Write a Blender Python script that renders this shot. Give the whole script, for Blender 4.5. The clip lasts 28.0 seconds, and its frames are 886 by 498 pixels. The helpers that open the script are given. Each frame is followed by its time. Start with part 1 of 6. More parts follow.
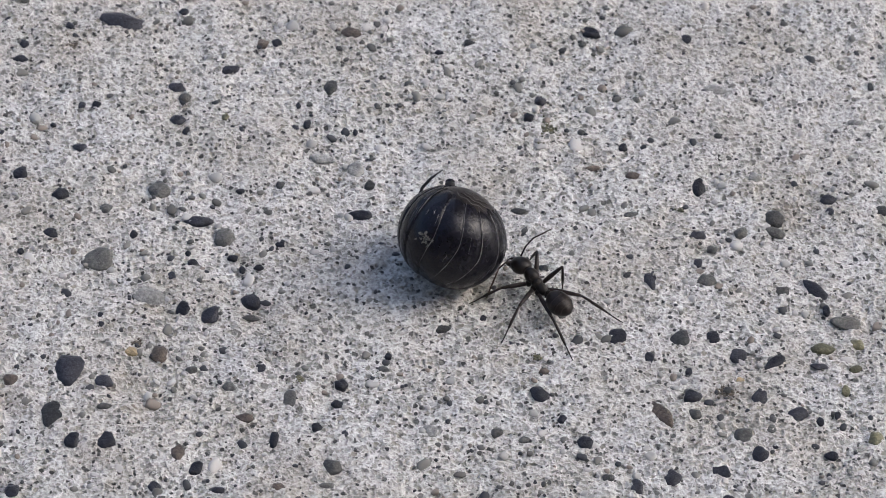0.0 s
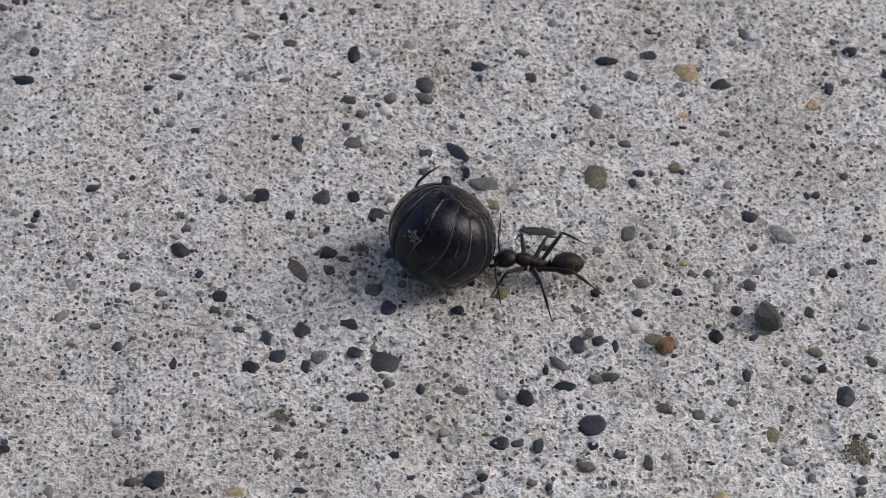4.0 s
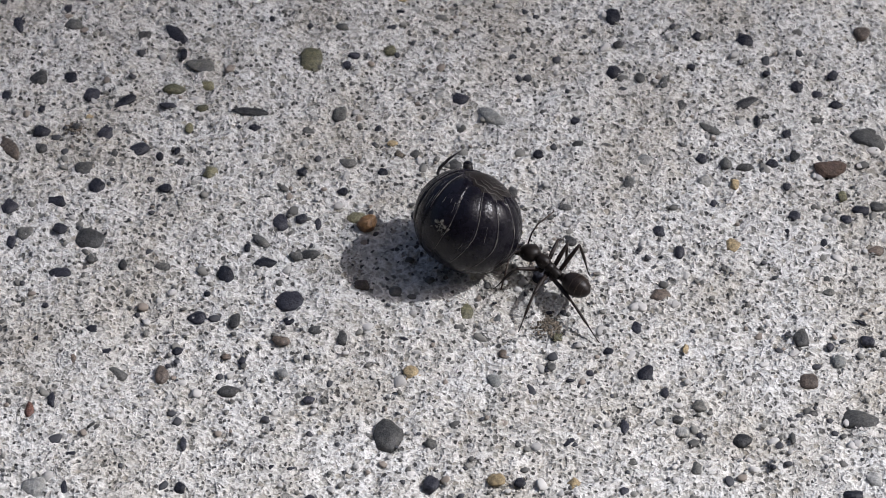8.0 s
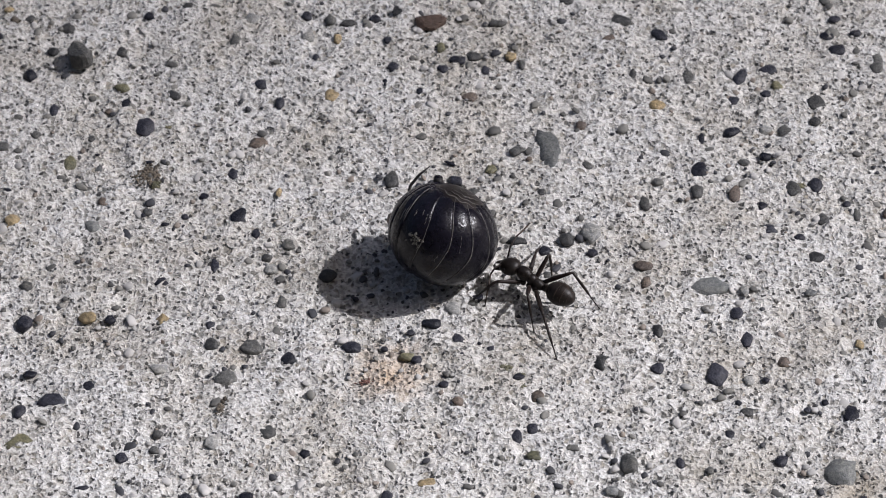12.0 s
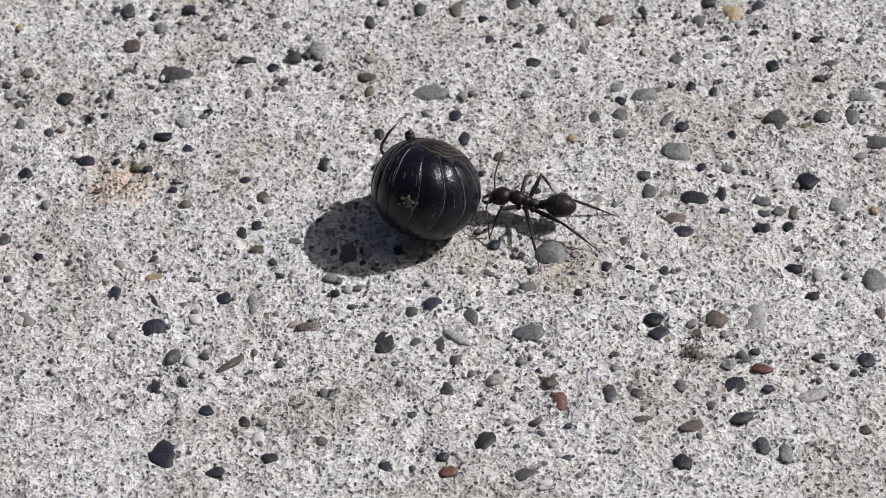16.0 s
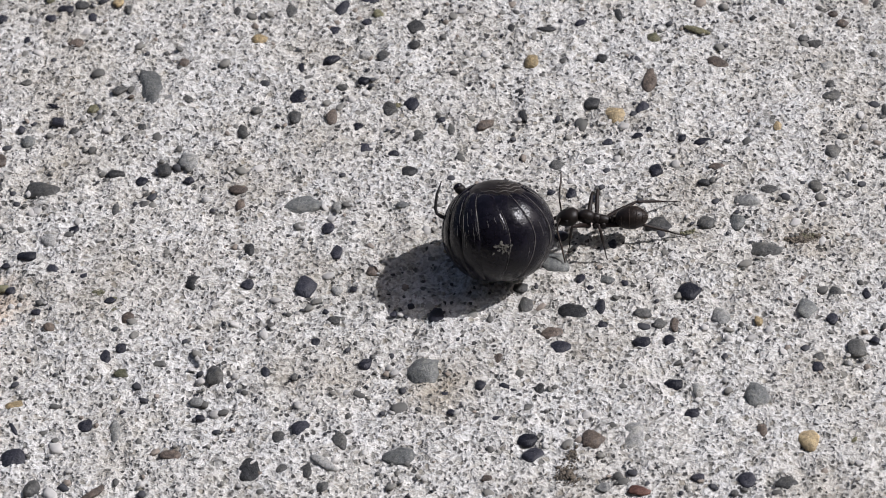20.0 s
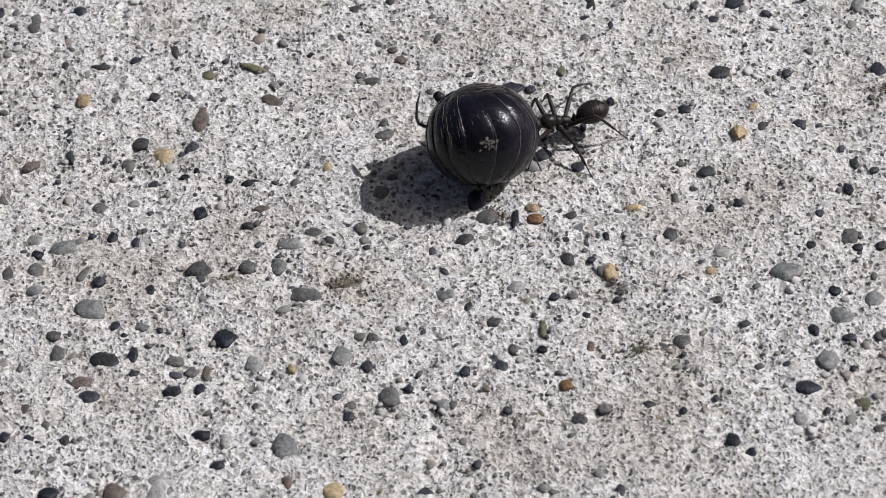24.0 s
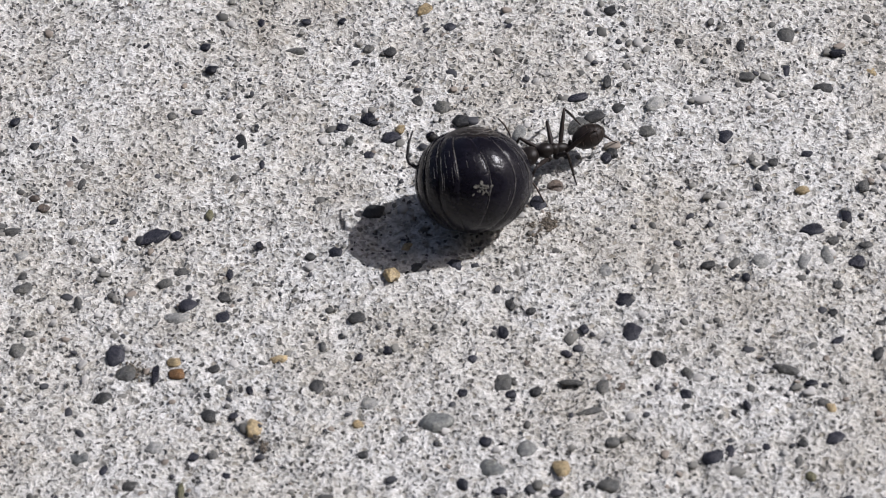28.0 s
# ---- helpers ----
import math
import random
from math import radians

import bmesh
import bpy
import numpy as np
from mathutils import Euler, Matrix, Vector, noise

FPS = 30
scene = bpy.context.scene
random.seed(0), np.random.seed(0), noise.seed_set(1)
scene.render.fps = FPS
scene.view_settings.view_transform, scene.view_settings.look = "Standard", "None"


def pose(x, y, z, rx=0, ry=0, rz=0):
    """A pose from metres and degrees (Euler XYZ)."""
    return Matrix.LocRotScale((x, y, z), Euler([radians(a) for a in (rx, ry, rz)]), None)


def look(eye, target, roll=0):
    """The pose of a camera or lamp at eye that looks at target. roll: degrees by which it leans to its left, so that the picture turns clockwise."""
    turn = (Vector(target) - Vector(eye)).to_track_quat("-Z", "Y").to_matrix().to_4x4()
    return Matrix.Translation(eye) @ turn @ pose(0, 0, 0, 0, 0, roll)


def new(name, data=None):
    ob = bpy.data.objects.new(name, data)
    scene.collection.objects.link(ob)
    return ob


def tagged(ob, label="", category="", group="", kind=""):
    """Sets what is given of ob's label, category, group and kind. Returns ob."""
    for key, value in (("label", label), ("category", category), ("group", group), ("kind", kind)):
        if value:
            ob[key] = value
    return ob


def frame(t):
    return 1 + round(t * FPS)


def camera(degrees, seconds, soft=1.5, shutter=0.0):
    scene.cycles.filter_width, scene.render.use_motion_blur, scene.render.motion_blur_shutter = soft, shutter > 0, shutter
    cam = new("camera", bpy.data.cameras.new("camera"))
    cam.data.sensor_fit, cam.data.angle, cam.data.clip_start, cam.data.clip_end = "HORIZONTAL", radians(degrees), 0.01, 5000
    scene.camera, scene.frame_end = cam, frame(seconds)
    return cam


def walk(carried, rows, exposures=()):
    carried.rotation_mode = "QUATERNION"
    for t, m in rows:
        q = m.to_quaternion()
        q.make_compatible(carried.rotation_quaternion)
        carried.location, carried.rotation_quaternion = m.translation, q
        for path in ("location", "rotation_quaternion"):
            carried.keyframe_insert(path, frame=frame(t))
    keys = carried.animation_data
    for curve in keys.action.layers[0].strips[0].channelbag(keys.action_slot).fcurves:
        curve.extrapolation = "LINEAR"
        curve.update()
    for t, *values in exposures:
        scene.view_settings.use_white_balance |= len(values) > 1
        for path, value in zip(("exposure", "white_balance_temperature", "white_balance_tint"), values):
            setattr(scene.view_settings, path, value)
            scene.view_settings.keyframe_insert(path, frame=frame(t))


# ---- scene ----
from mathutils import Quaternion

MM = 0.001

# ---- camera ----
cam = camera(11.5, 28.0, 0.95)
PATH = [
    (0, (0.00000, -0.18305, 0.20392), (0.01647, 0.01286, -0.02268), 2.55),
    (0.5, (0.00364, -0.17960, 0.20541), (0.01887, 0.01363, -0.02357), 2.21),
    (1, (0.00729, -0.18383, 0.20611), (0.02134, 0.01133, -0.02129), 1.88),
    (1.5, (0.01169, -0.18495, 0.20484), (0.02373, 0.01039, -0.02254), 1.39),
    (2, (0.01388, -0.18554, 0.20685), (0.02583, 0.00837, -0.02174), 1.37),
    (2.5, (0.01614, -0.18609, 0.20822), (0.02727, 0.00748, -0.02070), 1.13),
    (3, (0.01953, -0.19017, 0.20808), (0.02966, 0.00466, -0.01983), 1.14),
    (3.5, (0.02479, -0.19382, 0.20748), (0.03351, 0.00081, -0.02065), 1.00),
    (5.5, (0.03673, -0.19562, 0.20633), (0.04268, -0.00185, -0.02262), 0.58),
    (6, (0.03840, -0.19558, 0.20633), (0.04534, -0.00269, -0.02334), 1.10),
    (6.5, (0.04191, -0.19644, 0.20695), (0.04684, -0.00393, -0.02309), 0.62),
    (7, (0.04506, -0.19658, 0.20720), (0.05011, -0.00465, -0.02331), 0.43),
    (7.5, (0.04874, -0.20025, 0.20695), (0.05278, -0.00775, -0.02310), 0.25),
    (8, (0.05156, -0.20075, 0.20696), (0.05444, -0.00894, -0.02369), 0.08),
    (8.5, (0.05557, -0.20158, 0.20762), (0.05699, -0.01033, -0.02350), -0.38),
    (9, (0.05898, -0.20134, 0.21057), (0.05864, -0.01165, -0.02184), -1.02),
    (9.5, (0.06506, -0.20562, 0.20849), (0.06216, -0.01348, -0.02190), -1.67),
    (10, (0.06934, -0.20716, 0.20854), (0.06669, -0.01459, -0.02148), -1.68),
    (10.5, (0.07285, -0.20850, 0.20723), (0.07062, -0.01579, -0.02269), -1.91),
    (11, (0.07564, -0.20771, 0.20748), (0.07318, -0.01574, -0.02305), -2.28),
    (11.5, (0.07801, -0.21468, 0.20568), (0.07640, -0.01876, -0.02151), -2.24),
    (12, (0.08125, -0.21858, 0.20354), (0.07840, -0.02184, -0.02293), -2.62),
    (12.5, (0.08369, -0.21926, 0.20313), (0.08107, -0.02345, -0.02414), -3.21),
    (13, (0.08546, -0.22121, 0.20491), (0.08251, -0.02532, -0.02229), -3.54),
    (13.5, (0.08873, -0.22534, 0.20510), (0.08595, -0.02833, -0.02114), -4.07),
    (15.5, (0.09531, -0.24323, 0.19806), (0.09096, -0.03588, -0.01870), -4.78),
    (16, (0.09964, -0.24457, 0.19403), (0.09452, -0.03736, -0.02286), -5.21),
    (16.5, (0.10629, -0.24345, 0.19435), (0.09827, -0.03711, -0.02326), -6.10),
    (17, (0.10975, -0.24333, 0.19359), (0.10264, -0.03634, -0.02345), -6.03),
    (17.5, (0.11181, -0.24007, 0.19510), (0.10429, -0.03400, -0.02280), -6.58),
    (18, (0.11116, -0.24020, 0.19217), (0.10553, -0.03211, -0.02385), -6.15),
    (18.5, (0.10763, -0.23636, 0.19283), (0.10506, -0.02941, -0.02434), -5.78),
    (19, (0.10583, -0.23489, 0.19364), (0.10044, -0.02777, -0.02333), -6.29),
    (19.5, (0.10835, -0.23561, 0.19334), (0.10068, -0.02756, -0.02266), -6.76),
    (20, (0.11166, -0.23461, 0.19065), (0.10210, -0.02623, -0.02496), -7.22),
    (20.5, (0.11573, -0.23398, 0.18979), (0.10640, -0.02556, -0.02579), -7.12),
    (21, (0.11693, -0.23170, 0.18967), (0.10920, -0.02313, -0.02582), -7.30),
    (21.5, (0.12190, -0.23302, 0.18828), (0.11265, -0.02306, -0.02580), -7.64),
    (22, (0.12553, -0.23194, 0.18802), (0.11615, -0.02343, -0.02748), -7.58),
    (22.5, (0.12781, -0.22990, 0.18916), (0.12052, -0.02205, -0.02704), -7.27),
    (24.5, (0.13799, -0.22856, 0.18589), (0.13284, -0.02129, -0.03093), -6.72),
    (25, (0.14048, -0.22810, 0.18535), (0.13506, -0.01987, -0.03055), -7.06),
    (25.5, (0.14184, -0.22787, 0.18442), (0.13823, -0.02033, -0.03217), -6.49),
    (26, (0.14512, -0.22300, 0.18476), (0.14138, -0.01704, -0.03334), -7.11),
    (26.5, (0.14919, -0.22058, 0.18249), (0.14637, -0.01115, -0.03229), -7.65),
    (27, (0.15246, -0.21839, 0.18035), (0.14943, -0.00762, -0.03311), -8.07),
    (27.5, (0.15397, -0.21845, 0.17887), (0.15079, -0.00790, -0.03480), -7.88),
    (28, (0.15362, -0.21789, 0.18024), (0.15171, -0.00812, -0.03423), -7.94),
]
EXPOSURES = [(0, 1.52, 5940, 9), (3, 1.51, 5940, 9), (4.5, 1.05, 5980, 10), (6, 0.36, 5970, 13), (7.5, 0.19, 5990, 13),
             (9, -0.02, 6010, 14), (11, -0.15, 6030, 15), (12.2, -0.33, 6060, 15), (14, -0.36, 6090, 14), (28, -0.34, 6070, 14)]
walk(cam, [(t, look(eye, target, roll)) for t, eye, target, roll in PATH], EXPOSURES)
cam.data.dof.use_dof = True
cam.data.dof.focus_distance = 0.2630
cam.data.dof.aperture_fstop = 135.0

# ---- world and sun ----
SUN_FROM = Vector((0.685, 0.08, 0.72)).normalized()
SUN_AZIMUTH = math.atan2(SUN_FROM.x, SUN_FROM.y)
SUN_HEIGHT = math.asin(SUN_FROM.z)
world = bpy.data.worlds.new("sky")
scene.world = world
world.use_nodes = True
wn = world.node_tree.nodes
sky = wn.new("ShaderNodeTexSky")
sky.sky_type = "NISHITA"
sky.sun_disc = False
sky.sun_elevation = SUN_HEIGHT
sky.sun_rotation = SUN_AZIMUTH
sky.dust_density = 6.5
sky.air_density = 0.8
wn["Background"].inputs["Strength"].default_value = 0.105
world.node_tree.links.new(sky.outputs[0], wn["Background"].inputs["Color"])
sun = new("sun", bpy.data.lights.new("sun", "SUN"))
sun.data.energy = 5.0
sun.data.angle = radians(0.53)
sun.data.color = (1.0, 0.975, 0.95)
sun.matrix_world = look(SUN_FROM * 10, (0, 0, 0))


# ---- materials ----
def material(name):
    m = bpy.data.materials.new(name)
    m.use_nodes = True
    return m, m.node_tree.nodes, m.node_tree.links, m.node_tree.nodes["Principled BSDF"]


def ramp_node(nodes, stops, kind="LINEAR"):
    r = nodes.new("ShaderNodeValToRGB")
    r.color_ramp.interpolation = kind
    while len(r.color_ramp.elements) < len(stops):
        r.color_ramp.elements.new(0.5)
    for e, (p, c) in zip(r.color_ramp.elements, stops):
        e.position, e.color = p, (*c, 1)
    return r


def noise_node(nodes, links, coords, scale, detail=4.0, rough=0.6):
    n = nodes.new("ShaderNodeTexNoise")
    n.inputs["Scale"].default_value, n.inputs["Detail"].default_value = scale, detail
    n.inputs["Roughness"].default_value = rough
    links.new(coords, n.inputs["Vector"])
    return n


def mix_node(nodes, links, factor, a, b, kind="MIX"):
    m = nodes.new("ShaderNodeMix")
    m.data_type, m.blend_type = "RGBA", kind
    for socket, value in ((m.inputs[0], factor), (m.inputs[6], a), (m.inputs[7], b)):
        if isinstance(value, (int, float)):
            socket.default_value = value
        elif isinstance(value, tuple):
            socket.default_value = (*value, 1)
        else:
            links.new(value, socket)
    return m.outputs[2]


def bump_node(nodes, links, height, shader, strength, distance, normal=None):
    b = nodes.new("ShaderNodeBump")
    b.inputs["Strength"].default_value, b.inputs["Distance"].default_value = strength, distance
    links.new(height, b.inputs["Height"])
    if normal:
        links.new(normal, b.inputs["Normal"])
    links.new(b.outputs[0], shader.inputs["Normal"])
    return b.outputs[0]


def math_node(nodes, links, kind, a, b=0.0):
    m = nodes.new("ShaderNodeMath")
    m.operation = kind
    for socket, value in zip(m.inputs, (a, b)):
        if isinstance(value, (int, float)):
            socket.default_value = value
        else:
            links.new(value, socket)
    return m.outputs[0]


def pit_layer(n, l, co, scale, share, largest, soft):
    """Irregular round pits of many sizes: their mask, 0 in a pit and 1 outside, with a soft edge."""
    cells = n.new("ShaderNodeTexVoronoi")
    cells.inputs["Scale"].default_value = scale
    l.new(co, cells.inputs["Vector"])
    pick = n.new("ShaderNodeSeparateColor")
    l.new(cells.outputs["Color"], pick.inputs[0])
    size = ramp_node(n, [(1 - share, (0, 0, 0)), (1.0, (largest, largest, largest))])
    l.new(pick.outputs[0], size.inputs[0])
    edge = math_node(n, l, "SUBTRACT", cells.outputs["Distance"], size.outputs[0])
    mask = ramp_node(n, [(0.0, (0, 0, 0)), (soft, (1, 1, 1))])
    l.new(edge, mask.inputs[0])
    return mask.outputs[0], pick


# rusty and dusty stains on the concrete: x, y, breadth in millimetres, tint
STAINS = [(75.4, -51.4, 2.8, (0.90, 0.74, 0.60)),
          (66.4, -49.3, 2.2, (0.74, 0.69, 0.61)),
          (124.7, -52.2, 2.6, (0.74, 0.69, 0.61)),
          (102.6, -61.7, 3.0, (0.74, 0.69, 0.61))]


def concrete():
    """Pale cement paste, worn open: pits and pores, sand grains of many colours, faint broad stains."""
    m, n, l, s = material("sandy_concrete")
    co = n.new("ShaderNodeTexCoord").outputs["Object"]
    bend = noise_node(n, l, co, 3000, 2, 0.6)
    shift = n.new("ShaderNodeVectorMath")
    shift.operation = "MULTIPLY_ADD"
    l.new(bend.outputs["Color"], shift.inputs[0])
    shift.inputs[1].default_value = (0.00036, 0.00036, 0.00036)
    l.new(co, shift.inputs[2])
    warped = shift.outputs[0]
    fine = noise_node(n, l, co, 4200, 2.2, 0.55)
    coarse = noise_node(n, l, co, 1350, 2.8, 0.65)
    paste = ramp_node(n, [(0.30, (0.36, 0.352, 0.33)), (0.40, (0.58, 0.57, 0.547)), (0.5, (0.66, 0.651, 0.628)), (0.7, (0.71, 0.704, 0.686))])
    l.new(fine.outputs[0], paste.inputs[0])
    thread = noise_node(n, l, warped, 2500, 1.2, 0.5)
    ridge = math_node(n, l, "ABSOLUTE", math_node(n, l, "SUBTRACT", thread.outputs[0], 0.5))
    # paler along the ridges, darker in the hollows between them
    lace = ramp_node(n, [(0.0, (1.09, 1.09, 1.09)), (0.035, (1.04, 1.04, 1.035)), (0.09, (0.88, 0.875, 0.86)), (0.18, (0.66, 0.65, 0.625))])
    l.new(ridge, lace.inputs[0])
    open_up = ramp_node(n, [(0.37, (0.86, 0.845, 0.81)), (0.47, (1, 1, 1))])
    l.new(coarse.outputs[0], open_up.inputs[0])
    col = mix_node(n, l, 1.0, paste.outputs[0], open_up.outputs[0], "MULTIPLY")
    col = mix_node(n, l, 1.0, col, lace.outputs[0], "MULTIPLY")
    craters, pick = pit_layer(n, l, warped, 2900, 0.60, 0.44, 0.36)
    specks, _ = pit_layer(n, l, warped, 3300, 0.26, 0.44, 0.12)
    # pit tones picked at random, mostly darker than the paste
    soil = ramp_node(n, [(0.0, (0.15, 0.146, 0.134)), (0.12, (0.27, 0.264, 0.24)), (0.38, (0.40, 0.394, 0.374)), (0.70, (0.33, 0.308, 0.262)), (0.84, (0.47, 0.46, 0.44))], "CONSTANT")
    l.new(pick.outputs[1], soil.inputs[0])
    col = mix_node(n, l, craters, soil.outputs[0], col)
    col = mix_node(n, l, specks, (0.06, 0.058, 0.056), col)
    broad = noise_node(n, l, co, 130, 4)
    stain = ramp_node(n, [(0.32, (0.78, 0.75, 0.695)), (0.5, (0.965, 0.955, 0.935)), (0.6, (1, 1, 1))])
    l.new(broad.outputs[0], stain.inputs[0])
    col = mix_node(n, l, 1.0, col, stain.outputs[0], "MULTIPLY")
    ragged = n.new("ShaderNodeVectorMath")  # the stains' uneven outlines
    ragged.operation = "MULTIPLY_ADD"
    l.new(noise_node(n, l, co, 900, 4, 0.7).outputs["Color"], ragged.inputs[0])
    ragged.inputs[1].default_value = (0.0045, 0.0045, 0.0)
    l.new(co, ragged.inputs[2])
    for x, y, wide, tint in STAINS:
        off = n.new("ShaderNodeVectorMath")
        off.operation = "DISTANCE"
        l.new(ragged.outputs[0], off.inputs[0])
        off.inputs[1].default_value = (x * MM + 0.00225, y * MM + 0.00225, 0)
        spot = ramp_node(n, [(0.15, tint), (1.0, (1, 1, 1))])
        l.new(math_node(n, l, "DIVIDE", off.outputs["Value"], wide * MM), spot.inputs[0])
        col = mix_node(n, l, 1.0, col, spot.outputs[0], "MULTIPLY")
    l.new(col, s.inputs["Base Color"])
    s.inputs["Roughness"].default_value = 0.9
    depth = math_node(n, l, "MULTIPLY", craters, specks)
    nb = bump_node(n, l, depth, s, 0.7, 0.00022)
    nb = bump_node(n, l, math_node(n, l, "MULTIPLY", ridge, -1.0), s, 0.62, 0.00045, nb)
    nb = bump_node(n, l, fine.outputs[0], s, 0.5, 0.00016, nb)
    bump_node(n, l, coarse.outputs[0], s, 0.45, 0.0004, nb)
    return m


def stone_paint(name, dark, light, rough=0.40):
    m, n, l, s = material(name)
    co = n.new("ShaderNodeNewGeometry")
    add = n.new("ShaderNodeMath")
    add.operation = "ADD"
    l.new(n.new("ShaderNodeObjectInfo").outputs["Random"], add.inputs[0])
    l.new(co.outputs["Random Per Island"], add.inputs[1])
    wrap = n.new("ShaderNodeMath")
    wrap.operation = "FRACT"
    l.new(add.outputs[0], wrap.inputs[0])
    tone = ramp_node(n, [(0.0, dark), (1.0, light)])
    l.new(wrap.outputs[0], tone.inputs[0])
    speck = noise_node(n, l, co.outputs["Position"], 4500, 6, 0.7)
    shade = ramp_node(n, [(0.32, (0.52, 0.52, 0.52)), (0.5, (0.88, 0.88, 0.88)), (0.68, (1.4, 1.38, 1.35))])
    l.new(speck.outputs[0], shade.inputs[0])
    col = mix_node(n, l, 1.0, tone.outputs[0], shade.outputs[0], "MULTIPLY")
    dust = noise_node(n, l, co.outputs["Position"], 9000, 4, 0.7)
    film = ramp_node(n, [(0.66, (0, 0, 0)), (0.84, (0.22, 0.22, 0.22))])
    l.new(dust.outputs[0], film.inputs[0])
    col = mix_node(n, l, film.outputs[0], col, (0.40, 0.39, 0.37))
    bands = noise_node(n, l, co.outputs["Position"], 1100, 5, 0.75)
    vein = ramp_node(n, [(0.28, (0.55, 0.55, 0.56)), (0.46, (1, 1, 1)), (0.62, (1.15, 1.12, 1.05)), (0.74, (1.6, 1.55, 1.45))])
    l.new(bands.outputs[0], vein.inputs[0])
    col = mix_node(n, l, 1.0, col, vein.outputs[0], "MULTIPLY")
    l.new(col, s.inputs["Base Color"])
    s.inputs["Roughness"].default_value = rough
    s.inputs["Specular IOR Level"].default_value = 0.28
    nb = bump_node(n, l, bands.outputs[0], s, 0.35, 0.00030)
    bump_node(n, l, speck.outputs[0], s, 0.55, 0.00010, nb)
    return m


def grit_paint():
    m, n, l, s = material("mixed_grit")
    co = n.new("ShaderNodeNewGeometry")
    tone = ramp_node(n, [(0.0, (0.045, 0.046, 0.052)), (0.16, (0.10, 0.098, 0.09)), (0.32, (0.19, 0.185, 0.165)),
                         (0.50, (0.24, 0.205, 0.17)), (0.58, (0.38, 0.37, 0.35)), (0.76, (0.5, 0.485, 0.46))], "CONSTANT")
    l.new(co.outputs["Random Per Island"], tone.inputs[0])
    l.new(tone.outputs[0], s.inputs["Base Color"])
    s.inputs["Roughness"].default_value = 0.7
    return m


def chitin(name, colour, rough, scale=2500, bump=0.15, hue=None, gloss=0.3):
    m, n, l, s = material(name)
    co = n.new("ShaderNodeTexCoord").outputs["Object"]
    a = noise_node(n, l, co, scale, 4)
    tone = ramp_node(n, [(0.35, colour), (0.68, hue or tuple(c * 1.8 for c in colour))])
    l.new(a.outputs[0], tone.inputs[0])
    l.new(tone.outputs[0], s.inputs["Base Color"])
    wear = ramp_node(n, [(0.3, (rough * 0.8,) * 3), (0.75, (min(1, rough * 1.5),) * 3)])
    b = noise_node(n, l, co, scale * 0.35, 5, 0.7)
    l.new(b.outputs[0], wear.inputs[0])
    l.new(wear.outputs[0], s.inputs["Roughness"])
    s.inputs["Specular IOR Level"].default_value = gloss
    bump_node(n, l, a.outputs[0], s, bump, 0.00006)
    return m


# dark so that the added, unseen walls and awning bounce little light
def blocker_paint():
    m, n, l, s = material("dark_blocker_paint")
    a = noise_node(n, l, n.new("ShaderNodeTexCoord").outputs["Object"], 12, 6)
    r = ramp_node(n, [(0.3, (0.055, 0.053, 0.05)), (0.7, (0.085, 0.08, 0.075))])
    l.new(a.outputs[0], r.inputs[0])
    l.new(r.outputs[0], s.inputs["Base Color"])
    s.inputs["Roughness"].default_value = 0.9
    return m


CONCRETE = concrete()
BLOCKER_PAINT = blocker_paint()
STONE = {
    "dark": stone_paint("blue_black_stone", (0.012, 0.013, 0.020), (0.042, 0.043, 0.056)),
    "grey": stone_paint("grey_stone", (0.030, 0.031, 0.033), (0.135, 0.135, 0.128)),
    "slate": stone_paint("mid_grey_stone", (0.12, 0.126, 0.126), (0.20, 0.208, 0.202)),
    "pale": stone_paint("pale_stone", (0.20, 0.205, 0.20), (0.36, 0.36, 0.345)),
    "brown": stone_paint("brown_stone", (0.085, 0.070, 0.060), (0.17, 0.138, 0.115)),
    "tan": stone_paint("tan_stone", (0.27, 0.212, 0.12), (0.44, 0.35, 0.21)),
    "amber": stone_paint("amber_stone", (0.14, 0.078, 0.036), (0.20, 0.115, 0.056)),
    "rust": stone_paint("rust_brown_flake", (0.080, 0.056, 0.045), (0.125, 0.085, 0.066), 0.6),
    "soil": stone_paint("soil_and_shade_brown", (0.085, 0.073, 0.058), (0.20, 0.172, 0.14), 0.9),
    "red": stone_paint("red_stone", (0.12, 0.062, 0.050), (0.18, 0.095, 0.075)),
    "olive": stone_paint("olive_stone", (0.10, 0.10, 0.065), (0.19, 0.18, 0.11)),
}
GRIT = grit_paint()
SHELL = chitin("black_shell", (0.005, 0.0045, 0.0075), 0.22, 3600, 0.60, gloss=0.26)
RIM = chitin("pale_shell_edge", (0.07, 0.065, 0.06), 0.5, hue=(0.26, 0.245, 0.22))
DIRT_CRUST = chitin("dried_soil", (0.08, 0.075, 0.062), 0.9, 9000, hue=(0.20, 0.19, 0.165))
UNDER = chitin("dark_underside", (0.008, 0.007, 0.007), 0.5)
ANT_SKIN = chitin("black_ant_skin", (0.0088, 0.0065, 0.0053), 0.40, 6000, 0.3)
ANT_LEG = chitin("brown_black_leg_skin", (0.013, 0.0085, 0.0068), 0.45, 6000, 0.3)
FOLD = chitin("brown_black_fold_skin", (0.012, 0.0095, 0.009), 0.36, 2500, 0.3)
FEELER = chitin("brown_feeler_skin", (0.035, 0.024, 0.018), 0.5, 6000, 0.3)
GASTER = chitin("dark_brown_abdomen_skin", (0.0125, 0.0088, 0.0070), 0.40, 5000, 0.3)


